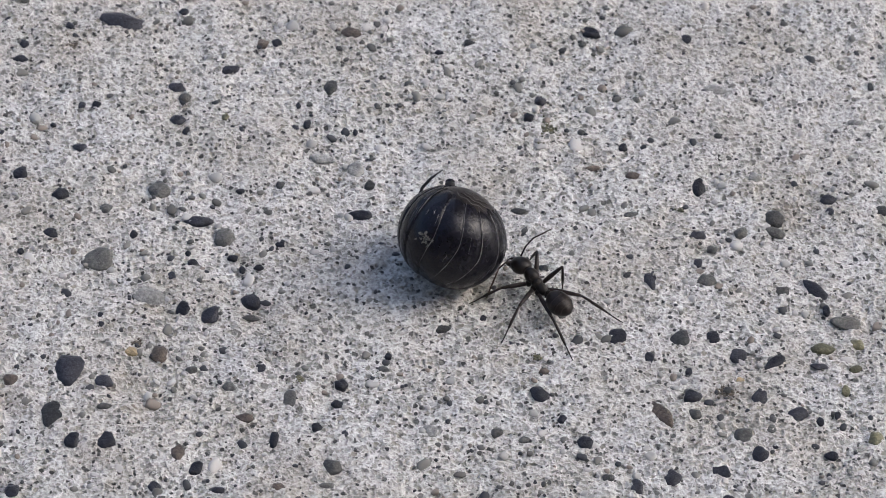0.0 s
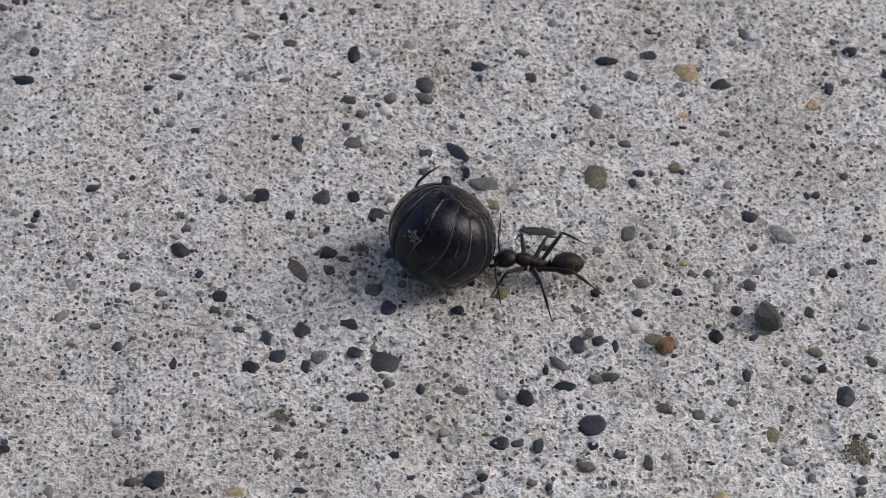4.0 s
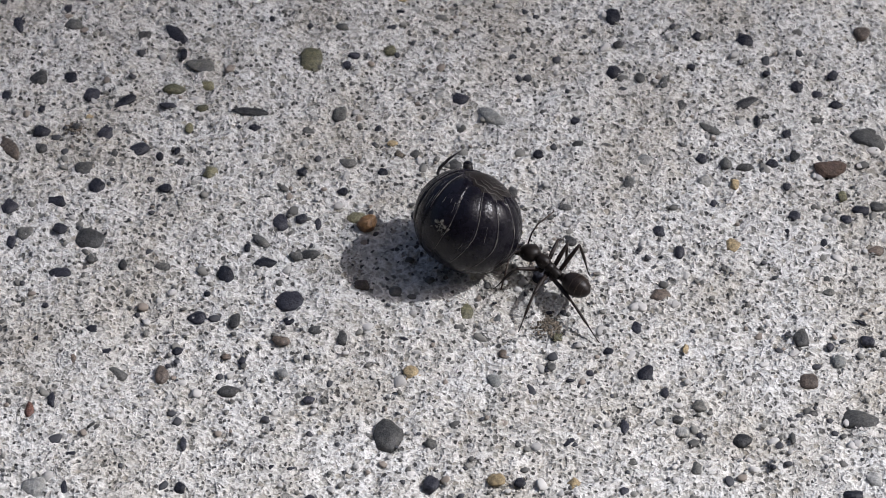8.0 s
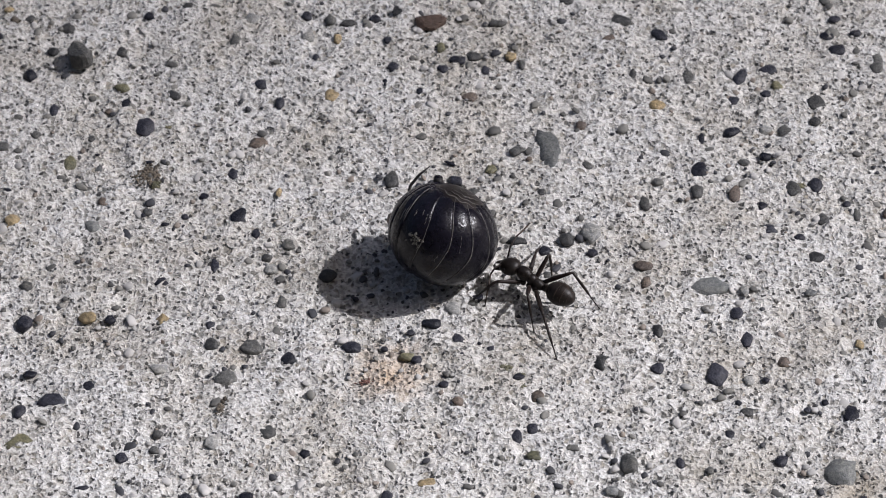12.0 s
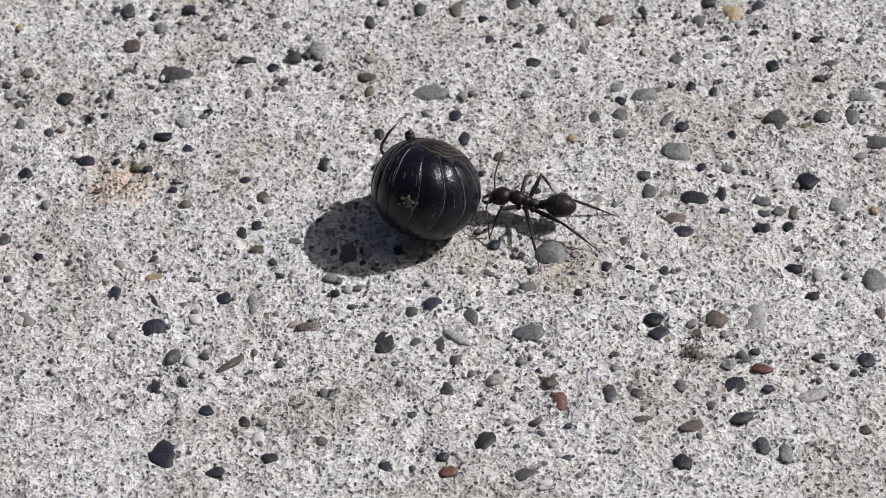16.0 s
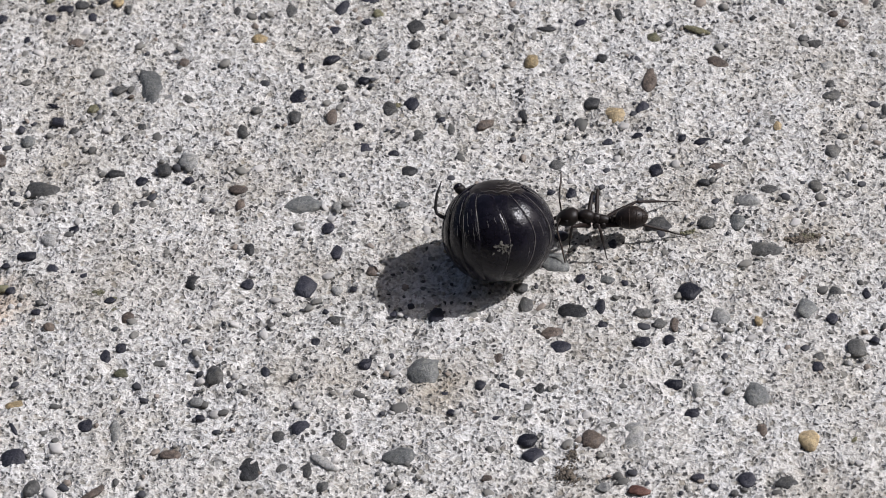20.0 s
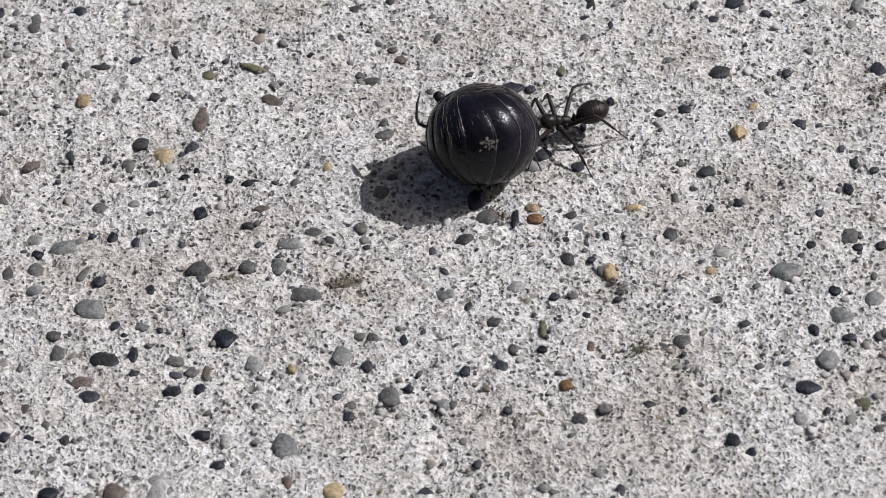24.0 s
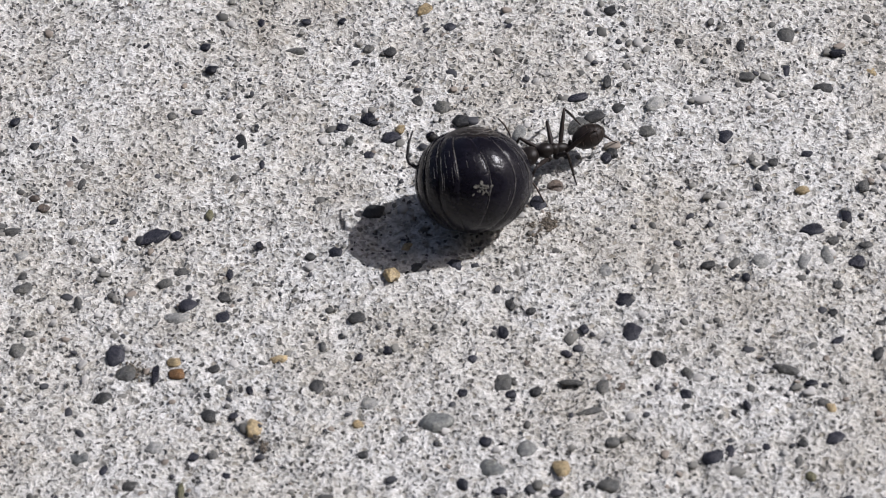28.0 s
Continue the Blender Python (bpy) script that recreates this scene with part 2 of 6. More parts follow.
# ---- mesh helpers ----
def part(name, bm, mat, parent, label=""):
    me = bpy.data.meshes.new(name)
    bm.to_mesh(me)
    bm.free()
    for p in me.polygons:
        p.use_smooth = True
    me.materials.append(mat)
    ob = new(name, me)
    ob.parent = parent
    return tagged(ob, label)


def ball_bm(rx, ry, rz, centre=(0, 0, 0), turn=None, seg=20, rings=12):
    bm = bmesh.new()
    bmesh.ops.create_uvsphere(bm, u_segments=seg, v_segments=rings, radius=1)
    for v in bm.verts:
        v.co = Vector((v.co.x * rx, v.co.y * ry, v.co.z * rz))
    if turn:
        bmesh.ops.transform(bm, matrix=turn, verts=bm.verts)
    bmesh.ops.translate(bm, vec=centre, verts=bm.verts)
    return bm


def tube_bm(points, radii, sides=8, bm=None):
    """A tapered round tube through points, closed at both ends."""
    bm = bm or bmesh.new()
    pts = [Vector(p) for p in points]
    rings = []
    for i, p in enumerate(pts):
        way = (pts[min(i + 1, len(pts) - 1)] - pts[max(i - 1, 0)]).normalized()
        side = way.cross(Vector((0.31, 0.12, 0.94))).normalized()
        up = side.cross(way)
        rings.append([bm.verts.new(p + radii[i] * (math.cos(a) * side + math.sin(a) * up))
                      for a in (2 * math.pi * k / sides for k in range(sides))])
    for a, b in zip(rings, rings[1:]):
        for k in range(sides):
            bm.faces.new((a[k], a[(k + 1) % sides], b[(k + 1) % sides], b[k]))
    bm.faces.new(rings[0][::-1])
    bm.faces.new(rings[-1])
    return bm


# ---- ground: one sheet, fine where the ant walks, out to the horizon ----
def axis_lines(lo, hi, step):
    inner = list(np.arange(lo, hi + step / 2, step))
    out = [0.02, 0.06, 0.2, 0.8, 4, 20, 100, 600]
    return np.array([lo - d for d in out[::-1]] + inner + [hi + d for d in out])


def ground_sheet():
    xs, ys = axis_lines(-0.020, 0.200, 0.00030), axis_lines(-0.080, 0.034, 0.00030)
    rng = np.random.default_rng(4)
    gx, gy = np.meshgrid(xs, ys)
    z = np.zeros_like(gx)

    def smooth(a, times):
        for _ in range(times):
            a = (np.roll(a, 1, 0) + np.roll(a, -1, 0) + np.roll(a, 1, 1) + np.roll(a, -1, 1) + a) / 5
        return a / a.std()

    fine = smooth(rng.normal(size=gx.shape), 1) * 0.060 + smooth(rng.normal(size=gx.shape), 5) * 0.06
    fine += smooth(rng.normal(size=gx.shape), 60) * 0.06
    inside = (gx > -0.0195) & (gx < 0.1995) & (gy > -0.0795) & (gy < 0.0335)
    z[inside] = fine[inside].clip(-0.25, 0.16) * MM
    co = np.stack([gx, gy, z], -1).reshape(-1, 3)
    ny, nx = gx.shape
    i = np.arange(ny * nx).reshape(ny, nx)
    quads = np.stack([i[:-1, :-1], i[:-1, 1:], i[1:, 1:], i[1:, :-1]], -1).reshape(-1, 4)
    me = bpy.data.meshes.new("ground")
    me.vertices.add(len(co))
    me.vertices.foreach_set("co", co.ravel())
    me.loops.add(quads.size)
    me.loops.foreach_set("vertex_index", quads.ravel())
    me.polygons.add(len(quads))
    me.polygons.foreach_set("loop_start", np.arange(0, quads.size, 4))
    me.polygons.foreach_set("use_smooth", np.ones(len(quads), bool))
    me.update()
    me.validate()
    me.materials.append(CONCRETE)
    return tagged(new("ground", me), "light grey weathered concrete with small embedded stones", "ground", kind="structure")


ground = ground_sheet()


# ---- unseen walls and an awning, added to block light: the awning shades the start of the walk ----
SHADE_X, SHADE_Y = Vector((0.97, 0.243, 0)), Vector((-0.243, 0.97, 0))  # along the added awning's front edge, and back from it
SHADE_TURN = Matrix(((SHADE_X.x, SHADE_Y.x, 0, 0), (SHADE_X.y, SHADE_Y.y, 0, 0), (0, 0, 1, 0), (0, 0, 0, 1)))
BLOCKER_EDGE = SUN_FROM * 12.0


def box_bm(x0, x1, y0, y1, z0, z1, round_off=0.01):
    bm = bmesh.new()
    bmesh.ops.create_cube(bm, size=1)
    bmesh.ops.transform(bm, matrix=Matrix.Translation(((x0 + x1) / 2, (y0 + y1) / 2, (z0 + z1) / 2)) @ Matrix.Diagonal((x1 - x0, y1 - y0, z1 - z0, 1)), verts=bm.verts)
    bmesh.ops.bevel(bm, geom=bm.edges[:], offset=round_off, segments=2, affect="EDGES")
    return bm


def plain_wall(name, label, x0, x1, y0, y1, high):
    bm = box_bm(x0, x1, y0, y1, 0, high)
    me = bpy.data.meshes.new(name)
    bm.to_mesh(me)
    bm.free()
    me.materials.append(BLOCKER_PAINT)
    return tagged(new(name, me), label, "wall", kind="structure")


def light_blockers():
    # both walls are unseen additions that cut sky light and deepen shadows
    wall = plain_wall("sky_blocker_north", "unseen dark wall added behind the paving to block sky light", -7.5, 2.5, 3.01, 3.25, BLOCKER_EDGE.z + 0.5)
    wall.matrix_basis = Matrix.Translation((BLOCKER_EDGE.x, BLOCKER_EDGE.y, 0)) @ SHADE_TURN
    plain_wall("sky_blocker_south", "unseen dark wall added on the near side to block sky light", -4.0, 4.5, -1.05, -0.85, 2.6)
    # unseen sun blocker, invented to keep the first seconds in shade
    shade = tagged(new("awning"), "unseen dark sheet added to block the sun, drawn slowly back", "awning")
    part("blocker_sheet", box_bm(-2.5, 2.5, 0.0, 3.0, 0.02, 0.04, 0.004), BLOCKER_PAINT, shade)
    part("blocker_bar", box_bm(-2.5, 2.5, 0.0, 0.06, -0.04, 0.018), BLOCKER_PAINT, shade)
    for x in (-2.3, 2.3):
        part("blocker_arm", box_bm(x - 0.025, x + 0.025, 0.065, 3.12, -0.04, 0.018), BLOCKER_PAINT, shade)
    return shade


awning = light_blockers()

# ---- the rolled-up woodlouse: its curl axis along y, its head end towards -x and +y ----
R = 3.32 * MM
LEAN = Matrix.Rotation(radians(10), 3, "X")


def shell_point(lon, lat, r):
    return LEAN @ Vector((math.sin(lon) * math.cos(lat) * 1.01, math.sin(lat) * 0.94, math.cos(lon) * math.cos(lat) * 1.01)) * r


def swept(lon, lat):
    """Plates sweep towards the head end near their tips."""
    k = max(0.0, lat / radians(50)) ** 1.5 * 18 + max(0.0, -lat / radians(50)) ** 1.5 * 5
    return lon - radians(k)


def plate_lift(s, lat):
    """Height over the core across a plate: it swells, rises to its free edge and drops there."""
    rise = 0.030 * s + 0.026 * math.sin(math.pi * s) - 0.060 * max(0.0, (s - 0.94) / 0.06) ** 2
    return 0.968 + rise * math.cos(lat) ** 0.5


def plate_bm(lon0, lon1, top, low):
    """One back plate, a swept strip of the shell with rounded tips, overlapping the next."""
    bm = bmesh.new()
    across, along = 14, 36
    grid = []
    for j in range(along + 1):
        f = j / along
        row = []
        for k in range(across + 1):
            s = k / across
            corner = radians(7) * abs(2 * s - 1) ** 3
            lat = (low + corner) + (top - low - 2 * corner) * f
            end = max(0.0, 1 - min(j, along - j) / 3)
            lift = plate_lift(s, lat) - 0.05 * end * end
            lift += 0.010 * noise.noise(Vector((lon1 * 2 + s, lat * 1.6, 3.0))) + 0.004 * noise.noise(Vector((lon1 * 9 + s * 4, lat * 7, 1.0)))
            row.append(bm.verts.new(shell_point(swept(lon0 + (lon1 - lon0) * s, lat), lat, R * lift)))
        grid.append(row)
    for a, b in zip(grid, grid[1:]):
        for k in range(across):
            bm.faces.new((a[k], a[k + 1], b[k + 1], b[k]))
    return bm


def rim_bm(lon, top, low, thick, seed, r=1.006):
    """The pale thin edge along a plate, worn away in places."""
    points, radii = [], []
    for j in range(41):
        f = j / 40
        lat = low + (top - low) * f
        wear = 0.60 + 0.55 * noise.noise(Vector((f * 7, seed * 3.1, 0.5)))
        turn = swept(lon, lat) + 0.02 * noise.noise(Vector((f * 4, seed * 1.7, 2.0)))
        points.append(shell_point(turn, lat, R * (0.968 + (r - 0.968) * math.cos(lat) ** 0.5)))
        radii.append(thick * MM * max(0.12, wear * math.sin(math.pi * f) ** 0.4 if 0 < f < 1 else 0.12))
    return tube_bm(points, radii, 6)


# free edges of the plates in degrees round the curled body, and how far their pale lines show
EDGES = [(-112, 30, 0, 0.010), (-96, 40, 0, 0.012), (-78, 45, 0, 0.014), (-60, 45, 5, 0.016), (-40, 46, 8, 0.024), (-17, 55, 0, 0.032), (14, 34, -38, 0.030),
         (42, 60, -46, 0.036), (68, 60, -40, 0.036), (96, 62, -10, 0.034), (116, 60, 0, 0.022), (136, 60, 10, 0.014),
         (158, 60, 10, 0.014), (182, 60, 10, 0.014), (207, 60, 10, 0.014), (230, 60, 10, 0.014)]
# scratches, with short pale ones near 0 degrees painting glints of the highlight
SCRATCH_GLINTS = [(-30, 30, 4), (-24, 34, -2), (-21, 22, 4), (-52, 32, 12), (-34, 8, -10), (8, 24, 12), (34, -8, -20),
             (-7, 22, 14), (2, 26, 19), (-36, 26, -12), (-45, 14, 2), (52, 20, 2)]


def woodlouse():
    ob = tagged(new("woodlouse"), "glossy black woodlouse curled up into a ball", "woodlouse")
    part("body", ball_bm(R * 0.970, R * 0.905, R * 0.970, turn=LEAN.to_4x4(), seg=40, rings=28), SHELL, ob)
    rng = random.Random(7)
    for k, (edge, top, low, thick) in enumerate(EDGES):
        before = EDGES[k - 1][0] - (360 if k == 0 else 0)
        plate = part("back_plate", plate_bm(radians(before - 6), radians(edge), radians(rng.uniform(59, 62) if -45 < edge < 100 else rng.uniform(68, 72)), radians(-rng.uniform(72, 76))), SHELL, ob)
        part("plate_edge", rim_bm(radians(edge - 1.4), radians(top), radians(low), thick, k), RIM, plate, "thin pale edge of the plate")
    for k, (lon, top, low) in enumerate(SCRATCH_GLINTS):
        part("scratch", rim_bm(radians(lon), radians(top), radians(low), 0.020, 30 + k, 1.010), RIM, ob, "thin pale line on the shell for scratches and glints")
    dome = bmesh.new()  # the far side's plates, showing over the tips of the near ones
    rows = []
    for j in range(13):
        lat = radians(50 + 40 * j / 12)
        row = []
        for k in range(49):
            lon = 2 * math.pi * k / 48
            wave = noise.noise(Vector((math.cos(lon) * 1.7, math.sin(lon) * 1.7, j * 0.35)))
            row.append(dome.verts.new(shell_point(lon, lat, R * (0.952 + 0.044 * (j / 12) ** 0.8 + 0.008 * wave))))
        rows.append(row)
    for a, b in zip(rows, rows[1:]):
        for k in range(48):
            dome.faces.new((a[k], a[k + 1], b[k + 1], b[k]))
    part("far_plate", dome, FOLD, ob, "dull brown-black folded plate edges")
    tip = [shell_point(swept(radians(lon), radians(60)), radians(60 + 1.5 * math.sin(lon * 0.21)), R * 0.992) for lon in range(-32, 104, 4)]
    part("tip_edge", tube_bm(tip, [0.022 * MM * max(0.2, math.sin(math.pi * i / (len(tip) - 1))) for i in range(len(tip))], 6), RIM, ob, "pale edge along the plate tips")
    for turn, lat in enumerate((66, 72, 79)):  # folded side edges of the far plates, meeting over the pole
        pts, radii = [], []
        for j in range(33):
            lon = -35 + 190 * j / 32
            wave = noise.noise(Vector((j * 0.4, turn * 4.0, 0.3)))
            pts.append(shell_point(radians(lon), radians(lat + 2.5 * wave), R * (0.972 + 0.010 * wave)))
            radii.append(R * 0.018 * (1 + 0.5 * wave) * max(0.1, math.sin(math.pi * j / 32)) ** 0.5)
        fold = part("side_fold", tube_bm(pts, radii, 8), FOLD, ob)
        part("fold_edge", tube_bm([p * 1.022 for p in pts[5:27]], [0.016 * MM] * 22, 5), RIM, fold, "thin brown edge of the fold")
    for k in range(34):
        p = shell_point(radians(rng.gauss(3, 4.0)), radians(rng.gauss(-6, 3.0)), R * 1.005)
        r = rng.uniform(0.03, 0.13)
        way = Matrix.Rotation(rng.uniform(0, 3.1), 4, "Z")
        part("dried_dirt", ball_bm(r * 1.5 * MM, r * rng.uniform(0.3, 0.8) * MM, 0.04 * MM, p, way, seg=8, rings=5), DIRT_CRUST, ob)
    knob = Vector((-0.69, 0.76, -0.05)) * R
    head = part("head", ball_bm(0.34 * MM, 0.30 * MM, 0.30 * MM, knob * 0.99), UNDER, ob)
    part("head_shield", ball_bm(0.30 * MM, 0.20 * MM, 0.26 * MM, knob * 1.055, pose(0, 0, 0, 0, 0, 35)), SHELL, head)
    joints = [Vector(p) * R for p in ((-0.90, 0.22, -0.05), (-1.02, 0.27, -0.05), (-1.10, 0.32, -0.05), (-1.13, 0.42, -0.05), (-1.10, 0.66, -0.06), (-1.02, 0.90, -0.08))]
    part("antenna", tube_bm(joints, [0.12 * MM, 0.12 * MM, 0.10 * MM, 0.10 * MM, 0.085 * MM, 0.03 * MM]), UNDER, ob)
    return ob


woodlouse_thing = woodlouse()


# ---- the ant: head towards -x, standing on z = 0 ----
BODY = 1.1 * MM  # the ant is drawn at ten elevenths of its size


def mm(*p):
    return Vector(p) * BODY


def bristles_bm(centre, axes, count, seed, length):
    """Short hairs standing off a rounded part of the body."""
    rng = random.Random(seed)
    bm = bmesh.new()
    for _ in range(count):
        way = Vector((rng.gauss(0, 1), rng.gauss(0, 1), abs(rng.gauss(0, 1)))).normalized()
        root = centre + Vector((way.x * axes[0], way.y * axes[1], way.z * axes[2]))
        tube_bm([root, root + way * length * rng.uniform(0.6, 1.2)], [0.010 * BODY, 0.004 * BODY], 4, bm)
    return bm


def ant_thing():
    ob = tagged(new("ant"), "slender black ant dragging the curled woodlouse backwards", "ant")
    skull = ball_bm(0.70 * BODY, 0.55 * BODY, 0.46 * BODY, seg=26, rings=16)
    for v in skull.verts:  # broad and square behind, narrower at the jaws
        f = v.co.x / (0.70 * BODY)
        v.co.y *= 1.0 + 0.16 * f
        v.co.z *= 1.0 + 0.10 * f
    bmesh.ops.transform(skull, matrix=Matrix.Translation(mm(-2.15, 0, 1.42)) @ pose(0, 0, 0, 0, -24, 0), verts=skull.verts)
    head = part("head", skull, ANT_SKIN, ob)
    for s in (-1, 1):
        part("eye", ball_bm(0.12 * BODY, 0.07 * BODY, 0.12 * BODY, mm(-2.15, s * 0.50, 1.58), seg=10, rings=6), UNDER, head)
        part("mandible", tube_bm([mm(-2.62, s * 0.26, 1.16), mm(-2.90, s * 0.30, 1.02), mm(-3.12, s * 0.16, 0.96), mm(-3.18, s * 0.02, 0.95)],
                                 [0.12 * BODY, 0.11 * BODY, 0.07 * BODY, 0.03 * BODY]), ANT_LEG, head)
        root = mm(-2.50, s * 0.24, 1.58)
        bend = ((-2.62, 0.70, 2.10), (-2.62, 1.20, 2.45), (-2.62, 1.85, 2.40), (-2.70, 2.60, 2.25)) if s > 0 else \
               ((-2.62, -0.70, 1.65), (-2.60, -1.15, 1.50), (-2.35, -1.75, 0.90), (-2.15, -2.30, 0.20))
        scape = [root] + [mm(*p) for p in bend[:2]]
        feeler = part("antenna", tube_bm(scape, [0.05 * BODY, 0.045 * BODY, 0.05 * BODY]), ANT_LEG, head)
        part("antenna_tip", tube_bm([mm(*p) for p in bend[1:]], [0.045 * BODY, 0.05 * BODY, 0.035 * BODY]), FEELER, feeler, "brown end of the antenna")
    part("neck", tube_bm([mm(-1.70, 0, 1.40), mm(-1.40, 0, 1.42)], [0.20 * BODY, 0.22 * BODY]), ANT_SKIN, ob)
    part("thorax", ball_bm(0.52 * BODY, 0.40 * BODY, 0.40 * BODY, mm(-1.12, 0, 1.52), pose(0, 0, 0, 0, 8, 0)), ANT_SKIN, ob)
    part("middle_thorax", ball_bm(0.34 * BODY, 0.31 * BODY, 0.32 * BODY, mm(-0.62, 0, 1.40)), ANT_SKIN, ob)
    part("hind_thorax", ball_bm(0.48 * BODY, 0.29 * BODY, 0.30 * BODY, mm(-0.22, 0, 1.28), pose(0, 0, 0, 0, 16, 0)), ANT_SKIN, ob)
    part("waist", ball_bm(0.13 * BODY, 0.20 * BODY, 0.33 * BODY, mm(0.33, 0, 1.32)), ANT_SKIN, ob)
    part("waist_stalk", tube_bm([mm(0.05, 0, 1.12), mm(0.33, 0, 1.10), mm(0.66, 0, 1.28)], [0.11 * BODY] * 3), ANT_SKIN, ob)
    mid = mm(1.36, 0, 1.50)
    belly = ball_bm(0.92 * BODY, 0.66 * BODY, 0.64 * BODY, seg=30, rings=20)
    for v in belly.verts:  # pointed at the tail
        f = v.co.x / (0.92 * BODY)
        if f > 0:
            v.co.y *= 1 - 0.18 * f * f
            v.co.z *= 1 - 0.18 * f * f
    bmesh.ops.transform(belly, matrix=Matrix.Translation(mid) @ pose(0, 0, 0, 0, -6, 0), verts=belly.verts)
    abdomen = part("abdomen", belly, GASTER, ob, "dark brown oval abdomen")
    for x in (0.86, 1.30, 1.70, 2.02):
        f = (x - 1.36) / 0.92
        k = math.sqrt(max(0.0, 1 - f * f)) * 1.006 * (1 - 0.18 * f * f if f > 0 else 1)
        c = mid + mm(x - 1.36, 0, (x - 1.36) * 0.105)
        pts = [c + mm(0, 0.66 * k * math.cos(a), 0.64 * k * math.sin(a)) for a in (2 * math.pi * i / 28 for i in range(29))]
        part("segment_ring", tube_bm(pts, [0.016 * BODY] * 29, 5), FEELER, abdomen, "thin brown seam of the abdomen")
    part("hairs", bristles_bm(mid, (0.9 * BODY, 0.65 * BODY, 0.63 * BODY), 60, 3, 0.13 * BODY), FEELER, abdomen)
    part("hairs", bristles_bm(mm(-1.0, 0, 1.5), (0.6 * BODY, 0.38 * BODY, 0.38 * BODY), 30, 4, 0.12 * BODY), FEELER, ob)
    legs = []
    for side, hx, thigh, shin in LEGS:
        part("hip", ball_bm(0.20 * BODY, 0.17 * BODY, 0.22 * BODY, mm(hx, side * 0.26, 1.10), seg=12, rings=8), ANT_SKIN, ob)
        a = part("thigh", tube_bm([mm(0, 0, 0), mm(thigh * 0.15, 0, 0), mm(thigh * 0.45, 0, 0.02), mm(thigh * 0.85, 0, 0), mm(thigh, 0, 0)],
                                  [0.08 * BODY, 0.12 * BODY, 0.135 * BODY, 0.10 * BODY, 0.07 * BODY]), ANT_LEG, ob)
        tibia = shin * 0.60
        b = part("shin", tube_bm([mm(0, 0, 0), mm(tibia * 0.2, 0, 0.02), mm(tibia * 0.7, 0, 0.02), mm(tibia, 0, 0.0)],
                                 [0.065 * BODY, 0.075 * BODY, 0.085 * BODY, 0.06 * BODY]), ANT_LEG, ob)
        part("foot", tube_bm([mm(tibia, 0, 0), mm(shin * 0.80, 0, -0.03), mm(shin * 0.95, 0, -0.02), mm(shin, 0, 0.02)],
                             [0.045 * BODY, 0.036 * BODY, 0.032 * BODY, 0.022 * BODY], 6), ANT_LEG, b)
        legs.append((a, b))
    return ob, legs


# side, hip along the body, lengths of thigh and of shin with foot
LEGS = [(-1, -1.05, 1.55, 2.05), (-1, -0.60, 1.65, 2.25), (-1, -0.20, 2.05, 2.75),
        (1, -1.05, 1.55, 2.05), (1, -0.60, 1.65, 2.25), (1, -0.20, 2.05, 2.75)]
ant, ant_legs = ant_thing()

# ---- embedded stones: kind, x, y, length, breadth (millimetres), turn (degrees) ----
def pebble_shape(seed, seg=14, rings=8, squash=0.35):
    """Verts and faces of one worn pebble of unit half-axes: rounded corners, flattened top."""
    rng = random.Random(seed)
    off = Vector((rng.uniform(-50, 50), rng.uniform(-50, 50), rng.uniform(-50, 50)))
    corners = rng.choice((3, 4, 4, 5, 5))
    first = rng.uniform(0, 2 * math.pi)
    power = rng.uniform(0.05, 0.13)
    bm = bmesh.new()
    bmesh.ops.create_uvsphere(bm, u_segments=seg, v_segments=rings, radius=1)
    for v in bm.verts:
        a = math.atan2(v.co.y, v.co.x)
        k = 1 + power * math.cos(corners * (a - first)) + 0.24 * noise.noise(v.co * 1.0 + off) + 0.10 * noise.noise(v.co * 2.3 + off)
        v.co.x *= k
        v.co.y *= k
        v.co.z = math.copysign(abs(v.co.z) ** 0.75, v.co.z) * (1 + squash * noise.noise(v.co * 1.1 - off))
    for _ in range(rng.choice((2, 3, 3, 4))):
        a = rng.uniform(0, 2 * math.pi)
        way = Vector((math.cos(a), math.sin(a), rng.uniform(-0.1, 0.9))).normalized()
        far = max(v.co.dot(way) for v in bm.verts) * rng.uniform(0.66, 0.90)
        for v in bm.verts:
            d = v.co.dot(way) - far
            if d > 0:
                v.co -= way * d * 0.85
    verts = [v.co.copy() for v in bm.verts]
    faces = [[v.index for v in f.verts] for f in bm.faces]
    bm.free()
    for axis in (0, 1):
        lo, hi = min(v[axis] for v in verts), max(v[axis] for v in verts)
        for v in verts:
            v[axis] = (v[axis] - lo) / (hi - lo) * 2 - 1
    return verts, faces


SHAPES = [pebble_shape(40 + k) for k in range(20)]
CHIPS = [pebble_shape(90 + k, 8, 5) for k in range(10)]
stone_meshes = {}
joined = {}


def stone_mesh(kind, n):
    if (kind, n) not in stone_meshes:
        me = bpy.data.meshes.new("stone")
        me.from_pydata(SHAPES[n][0], [], SHAPES[n][1])
        for p in me.polygons:
            p.use_smooth = True
        me.materials.append(STONE[kind])
        stone_meshes[kind, n] = me
    return stone_meshes[kind, n]


PICK = random.Random(11)


